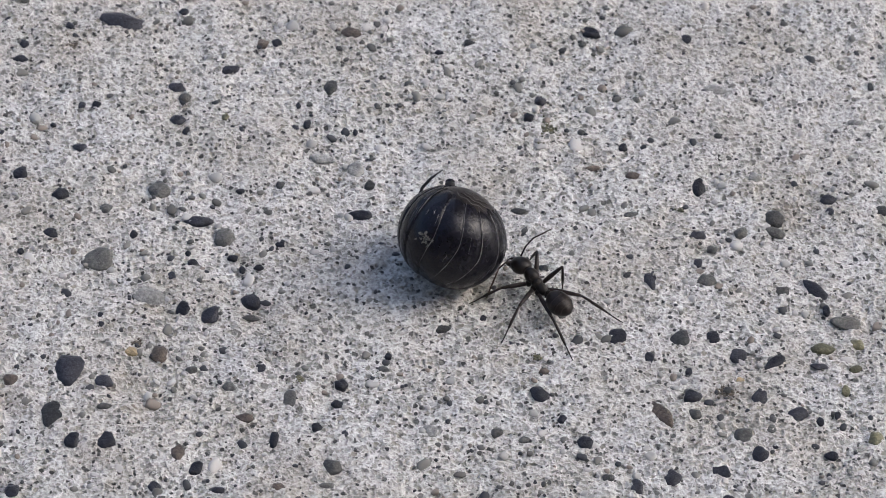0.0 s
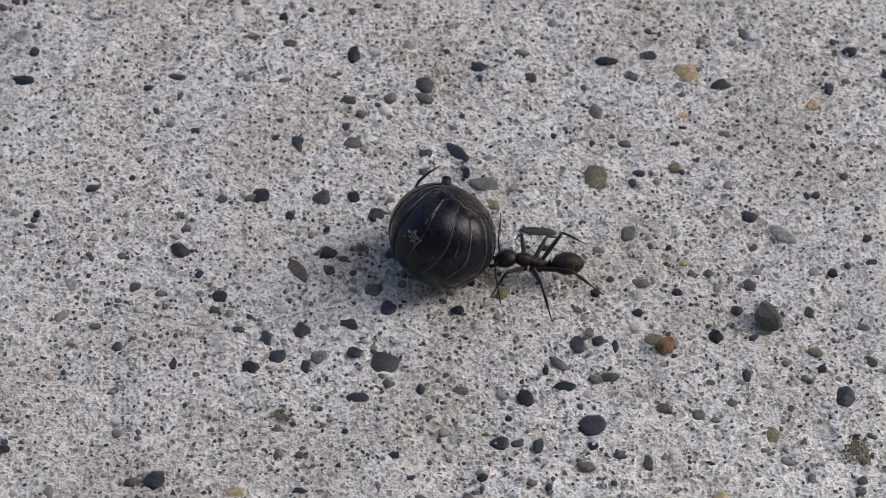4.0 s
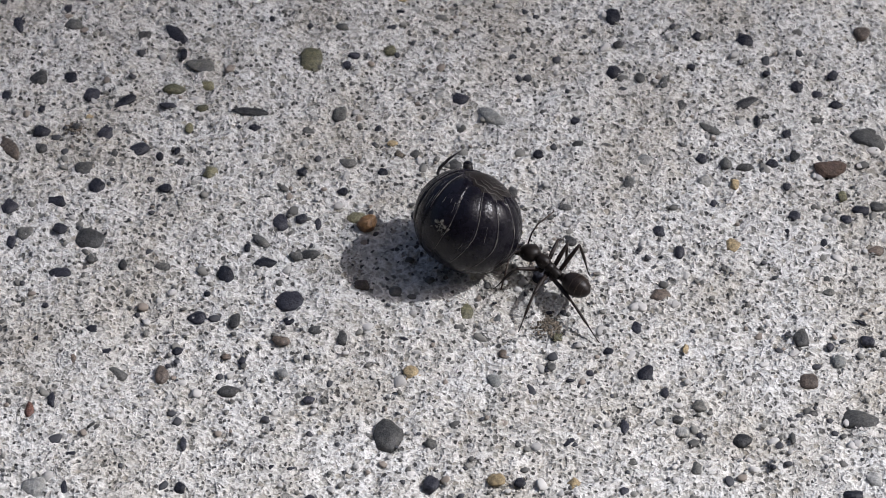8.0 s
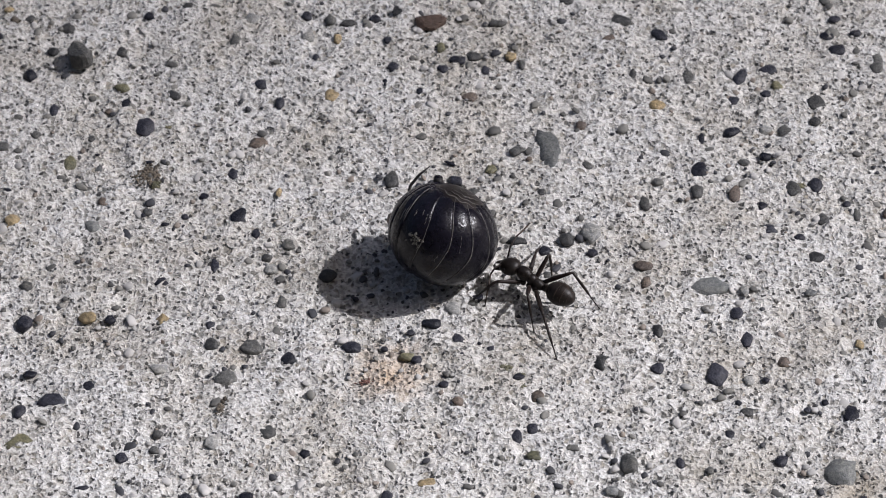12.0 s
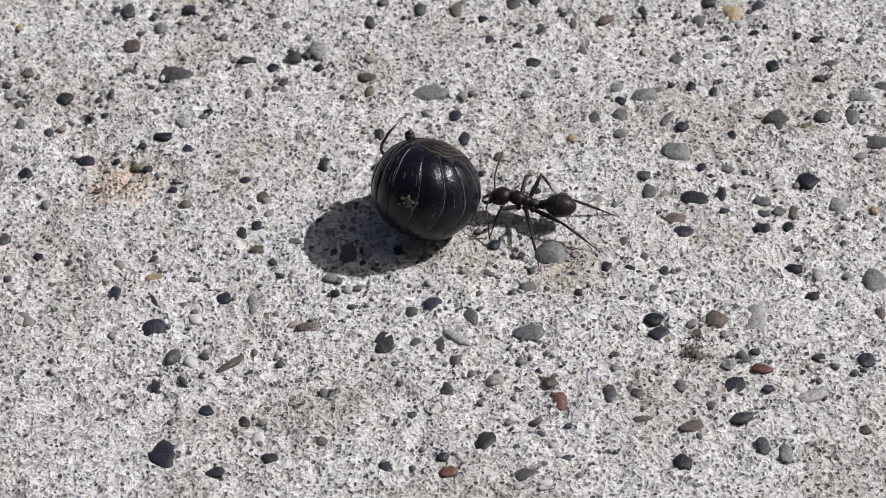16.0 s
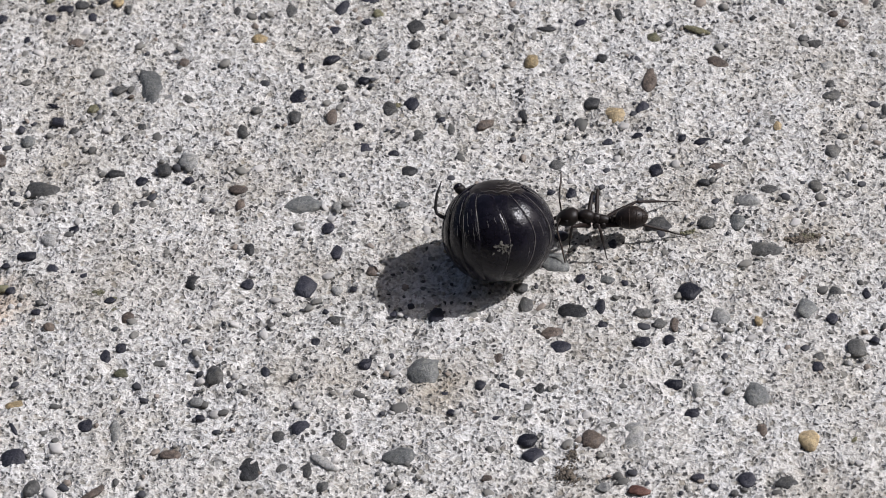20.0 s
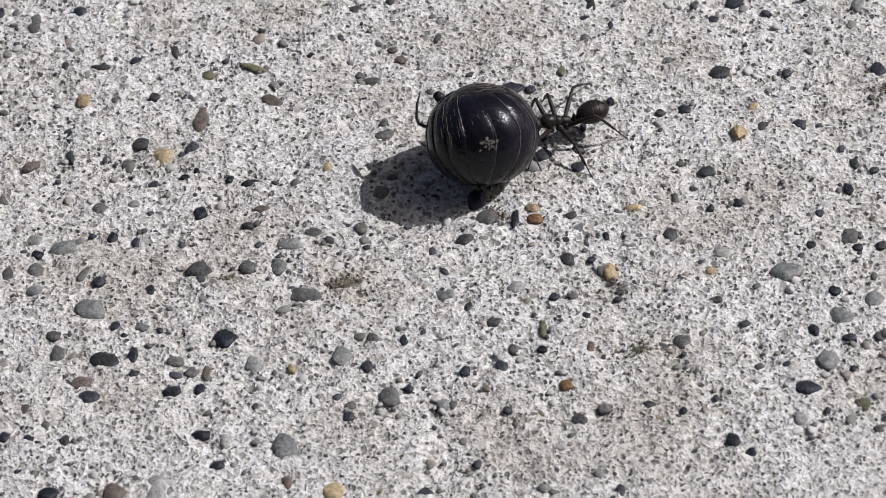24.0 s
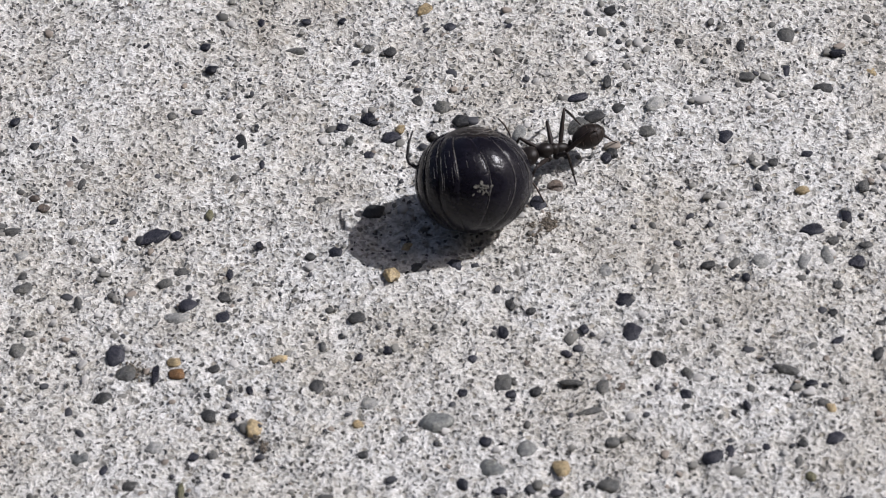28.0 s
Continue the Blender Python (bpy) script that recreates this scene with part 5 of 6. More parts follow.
small_stone("pale", 41.4, 3.1, 1.08, 0.49, -1)
small_stone("dark", 60.2, -21.0, 0.74, 0.70, -1)
small_stone("brown", 106.1, -70.5, 1.01, 0.51, -93)
small_stone("dark", 44.8, -34.2, 0.77, 0.67, -4)
small_stone("dark", 46.1, -47.6, 0.76, 0.68, -88)
small_stone("brown", 26.0, -34.4, 0.85, 0.60, -89)
small_stone("grey", 165.9, -57.2, 0.83, 0.62, -98)
small_stone("dark", 131.9, -55.2, 0.97, 0.53, -93)
small_stone("olive", 170.2, -62.3, 0.73, 0.70, 98)
small_stone("dark", 99.3, -29.8, 0.81, 0.63, 3)
small_stone("grey", 166.8, -45.6, 0.85, 0.60, 8)
small_stone("grey", 175.8, -45.7, 0.85, 0.60, 8)
small_stone("dark", -11.0, 11.2, 0.72, 0.70, -89)
small_stone("dark", 27.3, -37.2, 1.00, 0.50, -1)
small_stone("dark", 5.1, 10.9, 0.72, 0.70, -1)
small_stone("brown", 105.5, -50.7, 0.85, 0.59, -7)
small_stone("grey", 32.6, -29.1, 0.79, 0.63, -90)
small_stone("grey", 162.9, -29.7, 1.06, 0.47, -97)
small_stone("dark", 6.0, 3.4, 0.74, 0.67, -92)
small_stone("grey", 92.1, -36.9, 0.80, 0.62, 3)
small_stone("grey", 62.7, -20.3, 0.81, 0.61, -1)
small_stone("grey", 34.6, -29.6, 0.85, 0.58, 86)
small_stone("dark", 153.4, -60.4, 0.86, 0.57, -10)
small_stone("brown", 104.9, -68.9, 0.70, 0.70, 98)
small_stone("dark", 95.3, -57.1, 0.81, 0.61, -90)
small_stone("grey", 157.3, -62.2, 0.77, 0.64, -97)
small_stone("grey", 23.7, -24.8, 0.82, 0.59, -7)
small_stone("dark", 20.8, 4.1, 0.71, 0.68, -1)
small_stone("dark", 87.8, -42.5, 0.78, 0.62, -4)
small_stone("grey", 138.4, -48.6, 0.70, 0.69, 99)
small_stone("grey", 86.0, -57.6, 0.90, 0.53, -7)
small_stone("grey", 61.7, -25.4, 0.85, 0.56, -1)
small_stone("dark", 44.9, -9.1, 0.89, 0.54, 86)
small_stone("grey", 20.9, -8.5, 0.71, 0.67, -1)
small_stone("dark", 50.5, -22.4, 0.72, 0.67, -1)
small_stone("dark", 51.1, -10.2, 0.71, 0.67, -1)
small_stone("dark", 92.3, -59.1, 0.89, 0.54, -89)
small_stone("grey", -5.9, -18.6, 0.95, 0.50, -2)
small_stone("dark", 39.0, -4.3, 0.71, 0.67, 83)
small_stone("dark", 146.9, -68.3, 0.72, 0.66, 9)
small_stone("dark", 57.1, -59.4, 0.95, 0.50, 3)
small_stone("olive", 38.4, -18.6, 0.87, 0.54, -96)
small_stone("dark", 136.8, -37.7, 0.73, 0.65, 9)
small_stone("dark", 46.5, -26.6, 1.03, 0.46, 86)
small_stone("grey", 27.6, 5.4, 0.75, 0.63, -7)
small_stone("dark", 38.6, -43.4, 1.07, 0.44, 89)
small_stone("brown", 24.5, -0.3, 0.99, 0.47, -1)
small_stone("grey", 156.1, -53.5, 0.69, 0.68, 99)
small_stone("dark", 62.6, -18.3, 0.70, 0.67, 89)
small_stone("grey", 64.2, -20.4, 1.34, 0.35, -1)
small_stone("grey", 52.5, -20.9, 0.70, 0.66, 86)
small_stone("grey", -0.7, -15.9, 0.77, 0.60, -7)
small_stone("dark", 37.9, -12.3, 1.00, 0.46, -90)
small_stone("dark", 30.4, -8.3, 0.87, 0.53, 83)
small_stone("dark", 144.2, -27.0, 0.72, 0.64, 98)
small_stone("dark", 135.7, -21.2, 0.72, 0.64, 8)
small_stone("grey", 67.9, -42.0, 0.70, 0.65, -4)
small_stone("dark", 74.0, -18.5, 0.97, 0.47, 89)
small_stone("dark", 45.5, -22.3, 0.69, 0.66, 86)
small_stone("dark", 7.9, -18.8, 0.77, 0.59, -7)
small_stone("grey", 154.2, -67.5, 0.78, 0.58, 9)
small_stone("grey", 171.7, -57.1, 0.78, 0.58, -10)
small_stone("grey", 155.5, -60.3, 0.73, 0.62, -96)
small_stone("tan", 150.4, -31.3, 0.73, 0.61, -95)
small_stone("dark", 100.5, -41.8, 0.86, 0.52, 3)
small_stone("dark", 46.0, -40.2, 0.77, 0.58, -1)
small_stone("grey", 146.2, -56.5, 0.84, 0.53, -8)
small_stone("dark", 138.6, -56.8, 0.74, 0.60, -94)
small_stone("grey", 69.3, -17.1, 0.88, 0.51, -91)
small_stone("grey", 31.4, -7.2, 0.73, 0.61, -7)
small_stone("dark", 81.7, -26.9, 0.79, 0.56, -92)
small_stone("dark", 84.4, -18.2, 0.88, 0.50, -93)
small_stone("grey", 65.0, -45.1, 0.76, 0.58, -1)
small_stone("dark", 128.0, -57.2, 0.88, 0.50, 99)
small_stone("grey", 108.4, -31.6, 0.88, 0.50, -95)
small_stone("dark", 76.9, -50.5, 0.67, 0.65, 8)
small_stone("grey", 171.6, -38.2, 0.70, 0.62, 98)
small_stone("dark", 48.3, -13.4, 0.71, 0.61, 86)
small_stone("olive", 138.8, -36.4, 0.92, 0.47, -93)
small_stone("dark", 70.6, -11.2, 0.73, 0.59, -95)
small_stone("dark", 48.7, -12.6, 0.81, 0.53, -4)
small_stone("grey", 52.0, -29.5, 0.84, 0.51, -4)
small_stone("dark", 156.5, -61.1, 0.83, 0.52, -8)
small_stone("grey", 65.5, -11.9, 0.67, 0.64, -94)
small_stone("grey", 144.4, -40.8, 0.72, 0.59, -10)
small_stone("dark", -6.4, 5.8, 0.69, 0.62, -90)
small_stone("grey", 5.0, -1.3, 0.71, 0.60, 83)
small_stone("grey", 31.3, -18.4, 0.71, 0.60, -7)
small_stone("dark", 113.7, -42.6, 0.75, 0.56, 8)
small_stone("pale", 112.5, -44.1, 0.75, 0.56, 8)
small_stone("dark", 67.2, -40.0, 0.79, 0.53, 93)
small_stone("grey", 137.0, -27.7, 0.68, 0.62, -93)
small_stone("grey", 21.0, -28.3, 0.68, 0.61, -1)
small_stone("dark", 152.3, -38.5, 0.68, 0.61, -96)
small_stone("grey", 167.5, -27.1, 0.69, 0.61, -97)
small_stone("dark", 139.3, -22.1, 0.65, 0.64, 8)
small_stone("dark", 32.0, -44.1, 0.66, 0.63, 89)
small_stone("dark", 45.0, -45.5, 0.66, 0.63, 89)
small_stone("dark", 171.2, -55.6, 0.83, 0.50, 8)
small_stone("dark", 154.7, -53.5, 0.68, 0.61, 9)
small_stone("dark", 116.4, -41.8, 0.83, 0.50, -94)
small_stone("dark", 70.9, -25.2, 0.69, 0.60, 89)
small_stone("grey", 61.5, -55.5, 0.68, 0.61, -4)
small_stone("dark", 18.5, -14.6, 0.84, 0.49, -88)
small_stone("dark", 105.3, -24.8, 0.75, 0.55, 3)
small_stone("dark", 64.5, -47.2, 0.68, 0.61, -90)
small_stone("grey", 126.5, -35.0, 0.70, 0.59, -9)
small_stone("grey", 53.3, -31.1, 0.68, 0.61, -1)
small_stone("grey", 104.1, -43.5, 0.72, 0.57, -92)
small_stone("dark", 159.3, -49.3, 0.76, 0.54, 98)
small_stone("grey", 61.3, -56.7, 0.68, 0.60, -4)
small_stone("dark", 0.7, -25.1, 0.82, 0.50, -7)
small_stone("dark", 115.6, -42.3, 0.75, 0.55, -8)
small_stone("dark", -0.5, -7.5, 0.67, 0.61, -27)
small_stone("grey", 128.0, -44.0, 0.77, 0.53, 9)
small_stone("dark", 75.3, -27.7, 0.77, 0.53, 89)
small_stone("dark", 136.9, -55.0, 0.68, 0.60, 9)
small_stone("grey", 173.8, -48.5, 0.68, 0.60, 98)
small_stone("dark", 148.2, -48.9, 0.68, 0.60, 98)
small_stone("grey", 97.5, -35.5, 0.71, 0.57, -4)
small_stone("dark", 48.0, -23.9, 0.71, 0.57, -1)
small_stone("tan", 32.2, -17.7, 0.65, 0.63, -90)
small_stone("brown", 138.7, -59.2, 0.89, 0.46, -96)
small_stone("grey", 7.0, -24.9, 0.79, 0.50, -2)
small_stone("tan", 121.5, -58.6, 0.79, 0.50, 99)
small_stone("dark", -0.8, 13.8, 0.65, 0.60, -1)
small_stone("dark", 83.0, -52.1, 0.77, 0.51, 3)
small_stone("dark", 95.0, -33.4, 0.98, 0.40, 93)
small_stone("grey", 84.0, -26.5, 0.90, 0.44, -92)
small_stone("dark", 158.1, -51.0, 0.76, 0.51, -10)
small_stone("grey", 173.2, -50.6, 0.66, 0.59, 8)
small_stone("olive", 1.7, 4.5, 0.72, 0.54, 83)
small_stone("grey", 152.8, -47.7, 0.65, 0.60, -96)
small_stone("dark", 2.7, 3.5, 0.63, 0.61, 83)
small_stone("brown", 128.6, -33.1, 0.68, 0.56, -11)
small_stone("dark", 6.8, 3.8, 0.81, 0.47, 83)
small_stone("tan", 51.1, -20.1, 0.73, 0.52, -4)
small_stone("dark", 70.1, -13.9, 0.62, 0.61, 89)
small_stone("dark", 152.9, -50.5, 0.64, 0.59, -96)
small_stone("dark", 139.0, -71.1, 0.76, 0.50, -7)
small_stone("grey", 18.9, -21.8, 0.74, 0.51, -2)
small_stone("dark", 147.7, -21.4, 0.62, 0.60, -11)
small_stone("grey", 175.6, -51.9, 0.63, 0.60, -10)
small_stone("dark", 124.3, -65.9, 0.68, 0.55, 99)
small_stone("dark", 125.3, -76.6, 0.62, 0.60, 8)
small_stone("grey", 133.6, -63.4, 0.62, 0.60, 9)
small_stone("grey", 132.5, -53.5, 0.63, 0.59, -93)
small_stone("dark", -3.2, -21.2, 0.63, 0.59, -7)
small_stone("dark", -4.1, -5.1, 0.70, 0.53, 83)
small_stone("dark", 157.7, -23.9, 0.62, 0.60, -11)
small_stone("dark", 128.1, -61.0, 0.63, 0.58, 98)
small_stone("dark", 118.3, -42.8, 0.66, 0.55, -91)
small_stone("grey", 10.8, -16.2, 0.71, 0.51, -7)
small_stone("dark", 170.5, -47.5, 0.61, 0.59, 8)
small_stone("dark", -1.8, -8.5, 0.69, 0.52, 83)
small_stone("brown", 20.4, -16.6, 0.68, 0.53, -2)
small_stone("dark", 139.7, -41.4, 0.90, 0.39, -93)
small_stone("tan", 51.8, -7.7, 0.62, 0.57, -1)
small_stone("grey", 26.0, -9.2, 0.64, 0.55, -94)
small_stone("dark", 17.9, -4.7, 0.72, 0.49, -1)
small_stone("grey", 168.8, -59.0, 0.66, 0.53, 98)
small_stone("dark", 135.9, -59.0, 0.65, 0.53, -8)
small_stone("dark", 81.4, -49.9, 0.60, 0.58, 93)
small_stone("dark", 167.5, -56.6, 0.74, 0.47, 98)
small_stone("dark", 36.6, -20.9, 0.68, 0.51, 83)
small_stone("grey", 60.5, -37.9, 0.62, 0.55, -90)
small_stone("dark", 1.9, -7.2, 0.66, 0.52, -7)
small_stone("dark", 3.5, -8.0, 0.66, 0.52, -7)
small_stone("dark", 142.1, -32.9, 0.85, 0.40, -94)
small_stone("grey", 156.5, -47.4, 0.67, 0.51, 8)
small_stone("brown", 61.5, -48.5, 0.67, 0.51, -1)
small_stone("dark", 142.8, -20.6, 0.81, 0.42, -94)
small_stone("grey", 144.6, -48.0, 0.87, 0.39, -94)
small_stone("dark", 74.8, -14.5, 0.62, 0.54, 89)
small_stone("dark", -8.1, 12.7, 0.59, 0.57, -1)
small_stone("dark", -0.8, 3.4, 0.71, 0.47, 83)
small_stone("grey", 111.5, -35.1, 0.59, 0.56, -90)
small_stone("dark", 93.2, -21.1, 0.58, 0.57, -94)
small_stone("dark", 152.7, -23.2, 0.60, 0.55, -95)
small_stone("grey", 164.2, -56.1, 0.58, 0.56, -97)
small_stone("dark", 50.2, -18.8, 0.61, 0.53, 86)
small_stone("dark", 75.5, -23.9, 0.61, 0.53, 89)
small_stone("dark", 88.4, -62.2, 0.60, 0.53, -7)
small_stone("olive", 135.6, -32.3, 0.68, 0.47, -11)
small_stone("dark", 77.5, -28.5, 0.69, 0.46, 89)
small_stone("dark", 145.5, -21.0, 0.62, 0.50, -11)
small_stone("grey", 167.9, -55.4, 0.66, 0.47, 98)
small_stone("brown", 41.0, -36.9, 0.69, 0.45, -1)
small_stone("dark", 2.5, -1.7, 0.62, 0.50, -1)
small_stone("grey", 33.8, -20.7, 0.64, 0.49, -90)
small_stone("dark", 29.1, -16.9, 0.68, 0.45, 83)
small_stone("dark", 102.8, -62.2, 0.56, 0.55, -92)
small_stone("brown", 132.5, -61.6, 0.61, 0.50, 99)
small_stone("dark", 42.0, -37.2, 0.62, 0.49, -87)
small_stone("dark", 43.5, -9.5, 0.63, 0.48, 86)
small_stone("dark", 139.3, -52.4, 0.60, 0.50, 8)
small_stone("tan", 68.6, -36.7, 0.76, 0.39, 89)
small_stone("dark", -7.3, 5.7, 0.63, 0.47, 83)
small_stone("dark", -11.9, -14.6, 0.81, 0.36, -89)
small_stone("dark", 17.0, -12.4, 0.55, 0.54, -1)
small_stone("dark", 146.6, -49.2, 0.55, 0.53, -95)
small_stone("dark", 78.5, -52.5, 0.62, 0.47, -7)
small_stone("dark", 168.8, -47.0, 0.59, 0.49, 98)
small_stone("dark", 103.1, -63.6, 0.63, 0.45, -6)
small_stone("dark", 42.2, -28.4, 0.70, 0.41, -91)
small_stone("grey", 82.2, -72.7, 0.54, 0.53, -6)
small_stone("dark", 171.2, -49.4, 0.59, 0.48, 98)
small_stone("dark", 15.6, 0.2, 0.57, 0.49, -93)
small_stone("grey", 49.1, -18.6, 0.53, 0.53, -4)
small_stone("dark", 103.6, -39.3, 0.53, 0.53, 3)
small_stone("dark", 96.4, -42.5, 0.53, 0.52, 3)
small_stone("grey", 58.3, -43.7, 0.55, 0.49, -88)
small_stone("dark", 11.1, -15.2, 0.60, 0.45, 83)
small_stone("olive", 135.5, -63.9, 0.52, 0.52, -96)
small_stone("dark", 168.1, -59.8, 0.57, 0.47, 98)
small_stone("dark", 140.3, -50.6, 0.70, 0.38, 99)
small_stone("dark", 8.3, -21.1, 0.59, 0.45, 83)
small_stone("grey", 118.9, -71.7, 0.52, 0.51, 98)
small_stone("dark", 2.5, -8.2, 0.64, 0.41, -91)
small_stone("brown", 155.9, -51.3, 0.51, 0.51, -96)
small_stone("dark", 24.5, -5.0, 0.70, 0.37, -1)
small_stone("dark", 37.7, -20.5, 0.68, 0.38, 83)
small_stone("dark", 141.5, -39.4, 0.64, 0.40, -93)
small_stone("brown", 57.8, -29.3, 0.51, 0.49, -4)
small_stone("grey", 94.0, -59.7, 0.62, 0.40, -89)
small_stone("dark", 57.1, -43.0, 0.52, 0.48, -89)
small_stone("dark", 51.7, -8.9, 0.64, 0.39, -1)
small_stone("grey", 32.6, 2.2, 0.50, 0.48, -1)
small_stone("grey", 24.0, 2.7, 0.50, 0.48, -1)
small_stone("dark", -11.0, -6.3, 0.52, 0.46, 83)
small_stone("dark", 29.6, -35.4, 0.59, 0.40, -89)
small_stone("dark", 15.4, 9.8, 0.58, 0.40, -1)
small_stone("grey", 105.9, -47.2, 0.48, 0.47, -8)
small_stone("dark", 143.5, -64.7, 0.51, 0.44, -95)
small_stone("dark", 151.5, -65.8, 0.50, 0.44, -96)
small_stone("dark", 33.7, -22.7, 0.48, 0.45, -1)
small_stone("dark", 101.1, -54.9, 0.47, 0.45, -8)
small_stone("dark", 43.8, -45.2, 0.52, 0.41, -87)
small_stone("dark", 6.3, 5.4, 0.58, 0.36, -92)
small_stone("dark", 9.8, 3.0, 0.58, 0.35, -92)
small_stone("dark", 30.0, -32.8, 0.47, 0.43, -1)
small_stone("dark", 80.7, -49.5, 0.47, 0.42, -89)
small_stone("dark", 153.3, -62.8, 0.51, 0.38, -97)
small_stone("dark", -0.8, -6.8, 0.47, 0.40, -91)
small_stone("dark", 39.8, -32.0, 0.43, 0.41, -91)
small_stone("dark", -9.1, 4.1, 0.42, 0.38, -1)

# ---- fine grit between the stones ----
def lane(x):
    """The middle of the strip along which the ant walks, in millimetres."""
    return np.interp(x, [0, 35, 80, 100, 125, 160], [-10, -16, -42, -48, -40, -36])


def scatter_grit(count):
    rng = random.Random(23)
    for _ in range(count):
        x = rng.uniform(-16, 188)
        y = lane(x) + rng.uniform(-31, 31)
        size = 0.13 * math.exp(rng.gauss(0, 0.40))
        m = pose(x * MM, y * MM, (0.05 - 0.35 * size) * MM, rng.uniform(-25, 25), rng.uniform(-25, 25), rng.uniform(0, 360))
        put_joined("grit", rng.choice(CHIPS), m @ Matrix.Diagonal((size * rng.uniform(0.8, 1.5) * MM, size * MM, size * 0.5 * MM, 1)))


scatter_grit(11000)


def scatter_chips(count):
    """Small flat chips, larger than the grit, flush with the worn paste."""
    rng = random.Random(31)
    for _ in range(count):
        x = rng.uniform(-16, 188)
        y = lane(x) + rng.uniform(-31, 31)
        size = 0.25 * math.exp(rng.gauss(0, 0.22))
        high = size * 0.5
        m = pose(x * MM, y * MM, (0.11 - high) * MM, rng.uniform(-8, 8), rng.uniform(-8, 8), rng.uniform(0, 360))
        put_joined("grit", rng.choice(SHAPES), m @ Matrix.Diagonal((size * rng.uniform(1.0, 1.7) * MM, size * MM, high * MM, 1)))


scatter_chips(560)


SPECKS = [pebble_shape(140 + k, 5, 4) for k in range(6)]


def dirt_shade_patch(kind, x, y, wide, deep):
    """Stained crumbs lodged in a hollow of the concrete, thinning out to its edge; one patch paints shade."""
    rng = random.Random(round(x * 10))
    kind = "soil" if kind == "brown" else kind
    for _ in range(int((55 if kind == "soil" else 34) * wide * deep) + 30):
        size = 0.050 * math.exp(rng.gauss(0, 0.40))
        a, r = rng.uniform(0, 2 * math.pi), abs(rng.gauss(0, 0.42))
        r *= 0.75 + 0.5 * noise.noise(Vector((math.cos(a) * 1.5, math.sin(a) * 1.5, x)))
        m = pose((x + r * wide * 0.7 * math.cos(a)) * MM, (y + r * deep * 0.7 * math.sin(a)) * MM, 0.03 * MM, rng.uniform(-25, 25), rng.uniform(-25, 25), rng.uniform(0, 360))
        put_joined(kind, rng.choice(SPECKS), m @ Matrix.Diagonal((size * rng.uniform(0.8, 1.7) * MM, size * MM, size * 0.6 * MM, 1)))


dirt_shade_patch("brown", -4.4, -11.5, 0.82, 1.33)
dirt_shade_patch("brown", -7.7, 11.0, 1.31, 0.89)
dirt_shade_patch("olive", 5.8, -16.8, 0.98, 1.11)
dirt_shade_patch("brown", -3.9, -13.8, 0.98, 0.66)
dirt_shade_patch("olive", 60.9, -35.7, 1.15, 0.89)
dirt_shade_patch("red", 73.9, -52.1, 1.15, 0.58)
dirt_shade_patch("tan", 52.3, -38.5, 0.66, 1.11)
dirt_shade_patch("brown", 109.9, -67.7, 0.90, 1.33)
dirt_shade_patch("olive", 125.0, -52.2, 1.48, 0.80)
dirt_shade_patch("brown", 140.8, -54.9, 0.59, 1.11)
dirt_shade_patch("brown", 51.5, -20.9, 0.82, 0.66)
dirt_shade_patch("olive", 100.9, -37.6, 1.15, 0.80)
dirt_shade_patch("olive", 45.7, -12.2, 0.82, 0.89)
dirt_shade_patch("brown", 59.9, -33.7, 0.98, 0.66)
dirt_shade_patch("brown", 140.4, -54.2, 0.59, 0.89)
dirt_shade_patch("olive", 83.3, -52.9, 1.31, 0.66)
dirt_shade_patch("olive", 29.7, -3.9, 0.66, 0.66)
dirt_shade_patch("olive", 20.1, -15.5, 0.98, 0.66)
dirt_shade_patch("olive", 118.0, -50.9, 1.48, 0.66)
dirt_shade_patch("brown", 124.8, -52.3, 2.99, 1.98)
dirt_shade_patch("brown", 109.7, -69.1, 2.9, 2.3)
# not dirt: brown crumbs painting the dark border of the ball's shadow
dirt_shade_patch("brown", 60.5, -34.8, 2.51, 2.87)
dirt_shade_patch("brown", 46.1, -12.8, 1.27, 2.08)
dirt_shade_patch("olive", 26.4, -31.5, 2.36, 1.72)
dirt_shade_patch("brown", 65.3, -53.7, 1.37, 1.75)
dirt_shade_patch("olive", 82.3, -51.4, 2.42, 1.88)
dirt_shade_patch("brown", 133.8, -48.0, 1.94, 1.73)
dirt_shade_patch("olive", 135.0, -64.4, 2.90, 1.72)
dirt_shade_patch("olive", 142.1, -59.8, 3.87, 2.59)
dirt_shade_patch("brown", 158.2, -40.9, 2.61, 3.62)
dirt_shade_patch("olive", 21.9, 2.8, 1.78, 2.40)
dirt_shade_patch("brown", 31.3, -18.4, 2.05, 1.75)
for kind, (verts, faces) in joined.items():
    me = bpy.data.meshes.new("small_stones")
    me.from_pydata(verts, [], faces)
    me.polygons.foreach_set("use_smooth", np.ones(len(faces), bool))
    me.materials.append(GRIT if kind == "grit" else STONE[kind])
    ob = tagged(new("grit" if kind == "grit" else "small_stones", me), kind="stuff")
    ob.parent = ground
    tagged(ob, kind="stuff")


